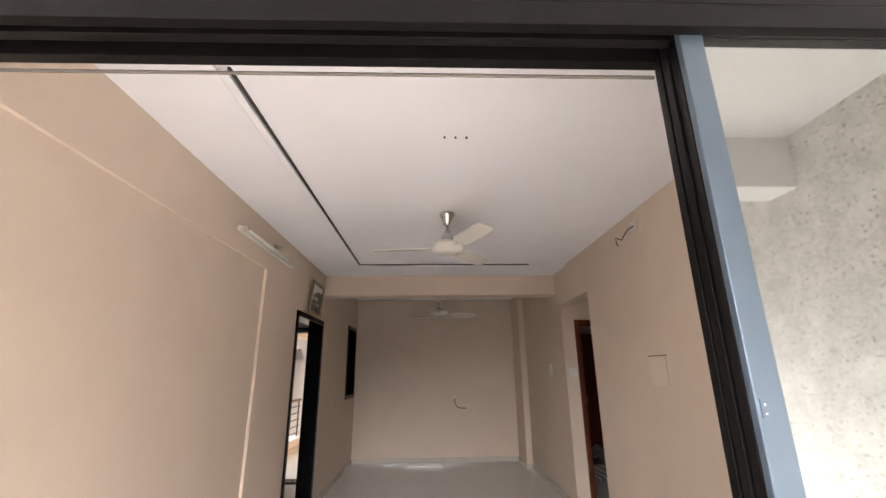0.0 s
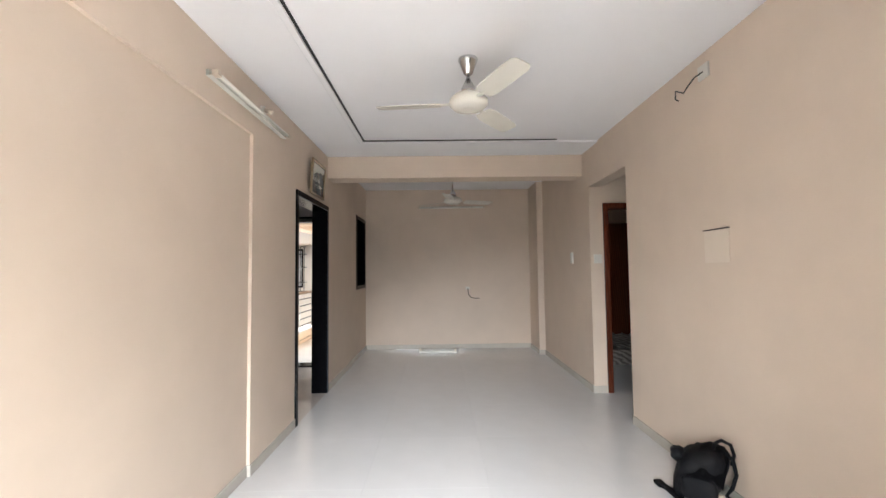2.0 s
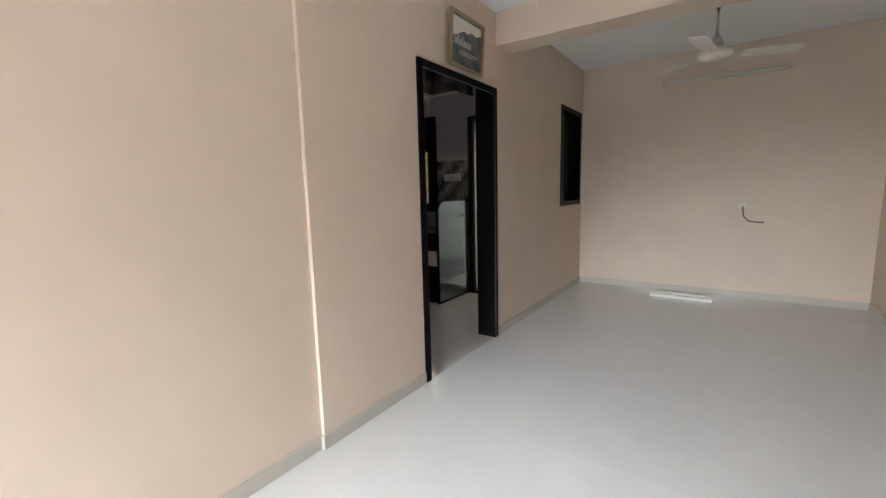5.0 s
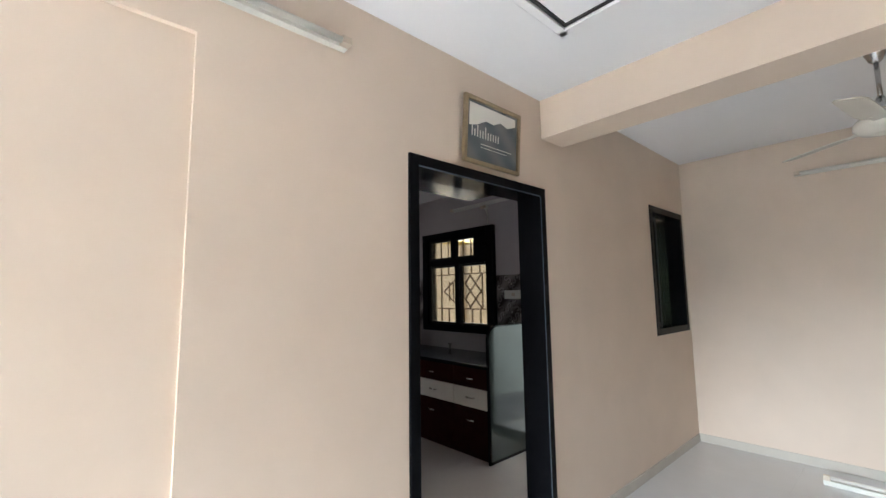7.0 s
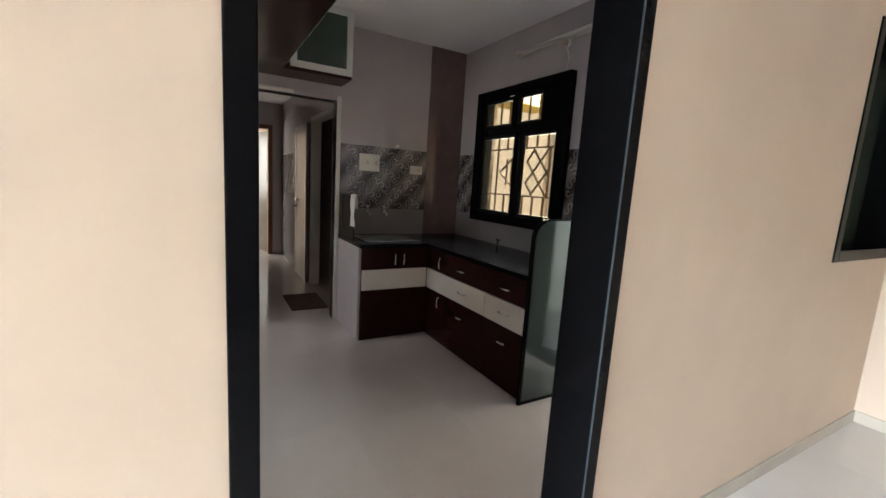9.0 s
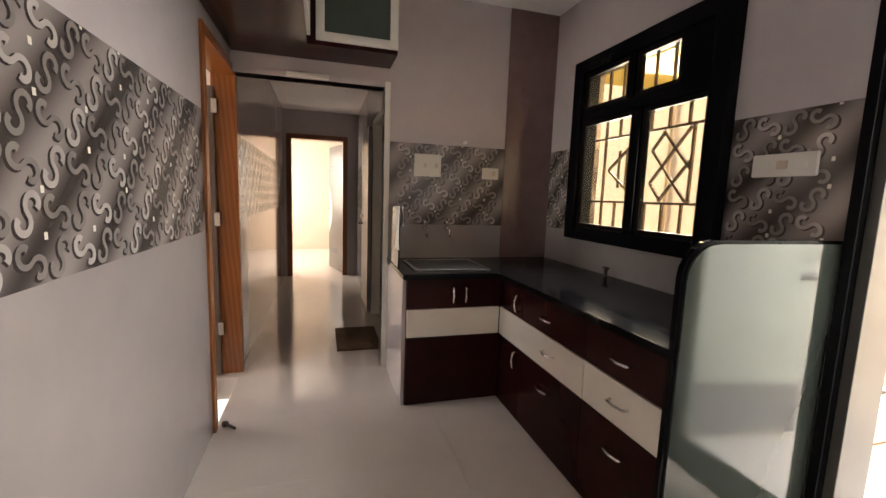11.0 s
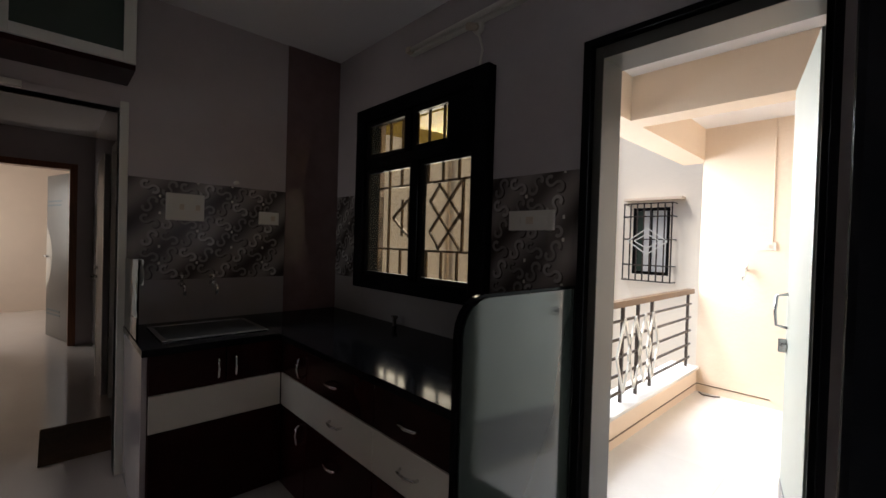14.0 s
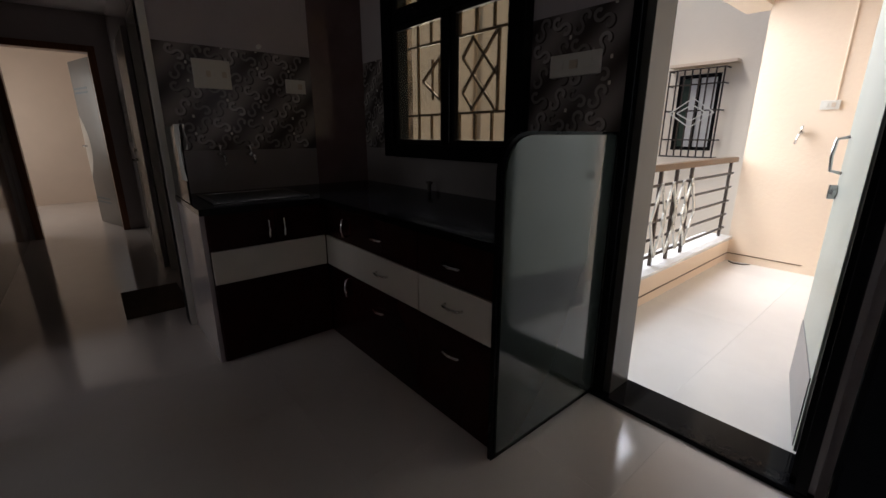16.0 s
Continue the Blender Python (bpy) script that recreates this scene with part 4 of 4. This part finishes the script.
part("rim", boxes((-2.92, -2.50, 5.72, 5.745, 0.836, 0.842), (-2.92, -2.50, 6.20, 6.225, 0.836, 0.842), (-2.92, -2.895, 5.745, 6.20, 0.836, 0.842), (-2.525, -2.50, 5.745, 6.20, 0.836, 0.842), bevel=0.002), STEEL, sk)
# the bowl has no depth; its shade is the sheet's dark colour
part("bowl", boxes((-2.895, -2.525, 5.745, 6.20, 0.8355, 0.838)), DARK, sk, "flat dark sheet painted as the shade in the steel bowl")
for y in (5.90, 6.07):
    tp = thing("tap", "chrome wall tap above the sink", "tap", "sink taps", (-3.055, y, 1.06))
    part("body", rods(((0, 0, 0), (0.07, 0, 0), 0.013)), CHROME, tp, smooth=True)
    part("spout", tube([(0.06, 0, 0), (0.11, 0, 0.0), (0.125, 0, -0.015), (0.125, 0, -0.06)], 0.010), CHROME, tp, smooth=True)
    part("knob", rods(((0.05, 0, 0.01), (0.05, 0, 0.05), 0.009), ((0.05, -0.025, 0.05), (0.05, 0.025, 0.05), 0.007)), CHROME, tp, smooth=True)
gp = thing("splash_panel", "dark glass splash panel at the end of the sink", "panel")
part("sheet", boxes((-3.04, -2.60, 5.634, 5.644, 0.836, 1.22), bevel=0.002), GRANITE, gp)
tw = bmesh.new()
for s, o in ((1, 0.0), (-1, 0.0)):
    n = 10
    vs = [[tw.verts.new((-2.66 + 0.11 * i / n + 0.004 * math.sin(k * 2 + i), 5.639 - s * (0.012 + 0.006 * math.sin(i * 1.7 + k)), 1.228 - k * (0.045 if s > 0 else 0.02))) for i in range(n + 1)] for k in range(7)]
    for p_, q_ in zip(vs, vs[1:]):
        for i in range(n):
            tw.faces.new((p_[i], p_[i + 1], q_[i + 1], q_[i]))
    if s > 0:
        first = vs[0]
    else:
        for i in range(n):
            tw.faces.new((first[i], first[i + 1], vs[0][i + 1], vs[0][i]))
single("towel", tw, PLASTIC, "white cloth hung over the splash panel", "towel", smooth=True)
single("pipe_stub", rods(((-2.20, 6.87, 0.836), (-2.20, 6.87, 0.90), 0.012), ((-2.225, 6.87, 0.89), (-2.175, 6.87, 0.89), 0.008)), IRON, "dark gas tap on the worktop", "gas tap")
single("wall_peg", rods(((-3.059, 6.20, 1.70), (-3.02, 6.20, 1.70), 0.012)), PLASTIC, "white peg on the tiled wall", "peg")

# end partition of the counter, rounded at the top front corner
pt = thing("counter_partition", "black granite and frosted glass end panel of the counter", "partition")
arc = [(6.235, 0.0), (6.235, 1.07)] + [(6.355 - 0.12 * math.cos(a), 1.07 + 0.12 * math.sin(a)) for a in (0.3, 0.6, 0.9, 1.2, 1.571)] + [(6.925, 1.19), (6.925, 0.0)]


def slab(x0, x1, pts):
    bm = bmesh.new()
    a, b = [bm.verts.new((x0, y, z)) for y, z in pts], [bm.verts.new((x1, y, z)) for y, z in pts]
    bm.faces.new(a), bm.faces.new(b[::-1])
    for i in range(len(pts)):
        j = (i + 1) % len(pts)
        bm.faces.new((a[i], b[i], b[j], a[j]))
    return bm


part("slab", slab(-1.052, -1.032, arc), GRANITE, pt)
part("glass", slab(-1.0315, -1.024, [(6.58 + (y - 6.58) * 0.955, 0.03 + z * 0.965) for y, z in arc]), FROST, pt, "frosted green glass sheet")

# ---- lofts ----
lo = thing("loft_cabinet", "maroon loft cabinet with white framed glass shutters", "cabinet", "loft cabinets")
part("body", boxes((-3.05, -0.63, 4.625, 5.09, 2.165, 2.69), (-3.05, -2.745, 5.09, 5.63, 2.165, 2.69)), MAROON, lo)
part("body", boxes((-0.63, -0.18, 4.625, 5.63, 2.165, 2.69)), MAROON, lo)


def shutter(axis, face, out, a0, a1, parent):
    def span(d0, d1, b0, b1, c0, c1):
        p = sorted((face + out * d0, face + out * d1))
        return (*p, b0, b1, c0, c1) if axis == "x" else (b0, b1, *p, c0, c1)
    z0, z1, w = 2.19, 2.695, 0.05
    s = part("shutter", boxes(span(0, 0.02, a0, a0 + w, z0, z1), span(0, 0.02, a1 - w, a1, z0, z1), span(0, 0.02, a0 + w, a1 - w, z0, z0 + w), span(0, 0.02, a0 + w, a1 - w, z1 - w, z1), bevel=0.003), ALU_WHITE, parent, "white aluminium shutter")
    part("glass", boxes(span(0.006, 0.012, a0 + w, a1 - w, z0 + w, z1 - w)), FROST_DARK, s, "dark green glass")


shutter("x", -2.745, 1, 5.14, 5.63, lo)
for i in range(3):
    shutter("y", 5.09, 1, -2.68 + i * 0.69, -2.68 + i * 0.69 + 0.68, lo)
shutter("x", -0.63, -1, 5.12, 5.62, lo)

# ---- doors off the passage ----
od = door_frame("door_side_room", "y", 4.48, 0.15, -3.20, -2.35, 2.09, 0.055, ORANGE_WOOD, "polished teak door frame with the door standing open inwards")
ol = part("leaf", boxes((-3.135, -3.10, 3.72, 4.50, 0.01, 1.95), bevel=0.003), BROWN_LAM, od, "brown laminate leaf")
for z in (1.70, 1.655, 0.42, 0.375):
    part("stripe", boxes((-3.0995, -3.097, 3.80, 4.47, z, z + 0.022)), ALU, ol, "silver inlay stripe")
for z in (1.78, 1.05, 0.30):
    part("hinge", boxes((-3.142, -3.09, 4.49, 4.525, z, z + 0.09), bevel=0.003), STEEL, od)
ed = door_frame("door_end_room", "x", -6.89, 0.16, 4.66, 5.55, 2.15, 0.07, BROWN_WOOD, "brown wood door frame with the door standing open")
el = part("leaf", boxes((0, 0.72, -0.035, 0, 0.01, 2.06), bevel=0.003), GREY_LEAF, ed, "two-tone grey laminate leaf with a curved inlay")
el.location, el.rotation_euler = (-6.90, 5.485, 0), (0, 0, radians(196))
for z in (1.72, 1.67, 0.34, 0.29):
    part("stripe", boxes((0.25, 0.68, 0.0005, 0.003, z, z + 0.022)), ALU, el, "silver inlay stripe")
cv = bmesh.new()
e = [(0.72 - 0.0 - 0.20 * math.sin(math.pi * k / 12) ** 0.8 if 0 < k < 12 else 0.72, 0.62 + 0.80 * k / 12) for k in range(13)]
o_ = [cv.verts.new((x, 0.0015, z)) for x, z in e]
cv.faces.new(o_)
part("curved_inlay", cv, WHITE_LAM, el, "cream curved inlay")
part("handle", rods(((0.65, 0.0, 1.03), (0.65, 0.05, 1.03), 0.011), ((0.65, 0.05, 1.03), (0.54, 0.05, 1.03), 0.008)), STEEL, el, smooth=True)
ba = door_frame("door_washroom", "y", 5.685, 0.12, -4.52, -3.38, 2.06, 0.05, ALU_WHITE, "pale framed washroom door folded back against the passage wall")
bl = part("leaf", boxes((-5.24, -4.55, 5.645, 5.68, 0.01, 2.0), bevel=0.003), GREY_LAM, ba, "grey laminate leaf")
for x0, x1 in ((-5.24, -5.18), (-4.61, -4.55)):
    part("edge_strip", boxes((x0, x1, 5.641, 5.6445, 0.01, 2.0)), ALU_WHITE, bl, "pale edge strip")
part("latch", boxes((-5.16, -5.06, 5.62, 5.6445, 1.02, 1.05), bevel=0.003), STEEL, bl)
part("knob", lathe([(0.012, 0.0), (0.026, 0.01), (0.026, 0.025), (0.012, 0.035)], (-5.12, 5.62, 0.93), 16), STEEL, bl, smooth=True)
pl = thing("strip_light", "short unlit white strip light on the head of the passage opening", "light")
part("housing", boxes((-3.054, -3.03, 4.95, 5.22, 2.045, 2.075), bevel=0.004), PLASTIC, pl)
part("diffuser", boxes((-3.029, -3.022, 4.965, 5.205, 2.05, 2.07), bevel=0.002), PLASTIC, pl, "white plastic diffuser")
single("doormat", boxes((-4.02, -3.42, 5.29, 5.66, 0.0005, 0.012), bevel=0.004), MAT, "brown doormat on the passage floor", "doormat")
single("door_stop", rods(((-2.42, 4.66, 0), (-2.42, 4.66, 0.02), 0.018), ((-2.42, 4.66, 0.012), (-2.36, 4.72, 0.012), 0.008)), IRON, "small dark door stop on the floor", "door stop")

# ---- utility balcony ----
rl = thing("railing", "brown iron balcony railing with silver diamond pattern on the parapet", "railing")
part("top_rail", bar(bmesh.new(), (-1.44, 7.12, 0.955), (-1.44, 9.89, 0.955), 0.06, 0.045, (0, 0, 1)), BRONZE, rl)
for z in (0.83, 0.70, 0.57, 0.44, 0.31):
    part("rail", rods(((-1.44, 7.12, z), (-1.44, 9.89, z), 0.011)), IRON, rl, smooth=True)
for y in (7.4, 8.35, 8.62, 8.90, 9.8):
    part("post", bar(bmesh.new(), (-1.44, y, 0.235), (-1.44, y, 0.935), 0.022, 0.022, (1, 0, 0)), IRON, rl)
for c in (8.36, 8.55, 8.74, 8.90):
    d = bmesh.new()
    for (y0, z0), (y1, z1) in (((-0.12, 0.57), (0, 0.84)), ((0, 0.84), (0.12, 0.57)), ((0.12, 0.57), (0, 0.30)), ((0, 0.30), (-0.12, 0.57))):
        bar(d, (-1.425, c + y0, z0), (-1.425, c + y1, z1), 0.022, 0.012, (1, 0, 0))
    part("diamond", d, ALU_WHITE, rl, "silver painted diamond")
tp = thing("tap", "chrome bib tap on the balcony wall", "tap", at=(-0.995, 9.895, 1.19))
part("body", rods(((0, 0, 0), (0, -0.06, 0), 0.014), ((0, -0.04, 0), (0, -0.04, 0.06), 0.010)), CHROME, tp, smooth=True)
part("spout", tube([(0, -0.05, 0), (0, -0.09, 0), (-0.01, -0.10, -0.05), (-0.02, -0.09, -0.09)], 0.010), CHROME, tp, smooth=True)
single("cable", tube([(-1.33, 9.85, 0.0), (-1.28, 9.78, 0.006), (-1.20, 9.80, 0.006), (-1.16, 9.84, 0.006)], 0.006), WIRE, "bit of wire on the balcony floor", "wire", smooth=True)

# ---- building opposite: grille, pipes ----
gw = thing("window_grille", "dark iron cage grille on the facing building", "grille")
for i in range(8):
    x = -3.02 + i * 0.10
    part("bar", rods(((x, 11.98, 0.86), (x, 11.98, 2.05), 0.011), sides=6), IRON, gw)
for z in (0.86, 1.10, 1.50, 1.85, 2.05):
    part("bar", rods(((-3.03, 11.98, z), (-2.31, 11.98, z), 0.010), sides=6), IRON, gw)
    for x in (-3.03, -2.31):
        part("bar", rods(((x, 11.98, z), (x, 12.149, z), 0.010), sides=6), IRON, gw)
for s in (-1, 1):
    part("bar", rods(((-2.95, 11.97, 1.47), (-2.66, 11.97, 1.47 + s * 0.2), 0.008), ((-2.66, 11.97, 1.47 + s * 0.2), (-2.37, 11.97, 1.47), 0.008), ((-2.85, 11.97, 1.47), (-2.66, 11.97, 1.47 + s * 0.11), 0.008), ((-2.66, 11.97, 1.47 + s * 0.11), (-2.47, 11.97, 1.47), 0.008), sides=6), ALU_WHITE, gw)
for x in (-3.35, -5.4, -7.2):
    single("drain_pipe", rods(((x, 12.07, -3.2), (x, 12.07, 9.4), 0.05)), FACADE, "cream painted drain pipe on the facing building", "pipe", "drain pipes", smooth=True)
single("drain_pipe", tube([(-3.35, 12.0, 1.95), (-3.45, 11.98, 2.05), (-3.65, 12.05, 2.05)], 0.03), FACADE, "branch of the drain pipe", "pipe", "drain pipes", smooth=True)
for x, z in ((-3.80, 1.55), (-5.9, 1.5)):
    v = thing("vent_window", "small grey louvred window on the facing building", "window", "vent windows")
    part("frame", boxes((x - 0.16, x + 0.16, 12.11, 12.149, z - 0.3, z - 0.27), (x - 0.16, x + 0.16, 12.11, 12.149, z + 0.27, z + 0.3), (x - 0.16, x - 0.13, 12.11, 12.149, z - 0.27, z + 0.27), (x + 0.13, x + 0.16, 12.11, 12.149, z - 0.27, z + 0.27)), IRON, v)
    for k in range(6):
        part("louvre", boxes((x - 0.13, x + 0.13, 12.115, 12.145, z - 0.265 + k * 0.09, z - 0.195 + k * 0.09)), GREY_LAM, v)

# ---- floor tiles ----
tiled(floor_hall, FLOOR, 0.0, 3.0, 1.1, 8.185, 0.0, 0.80)
tiled(floor_hall, FLOOR, -0.022, 0.0, 1.1, 3.695, 0.0, 0.80)
tiled(floor_kitchen, FLOOR_K, -3.06, 0.0, 4.615, 6.93, 0.0005, 0.60)
tiled(floor_utility, UTIL_FLOOR, -1.37, -0.16, 7.12, 9.9, -0.004, 0.60, 0.0003)
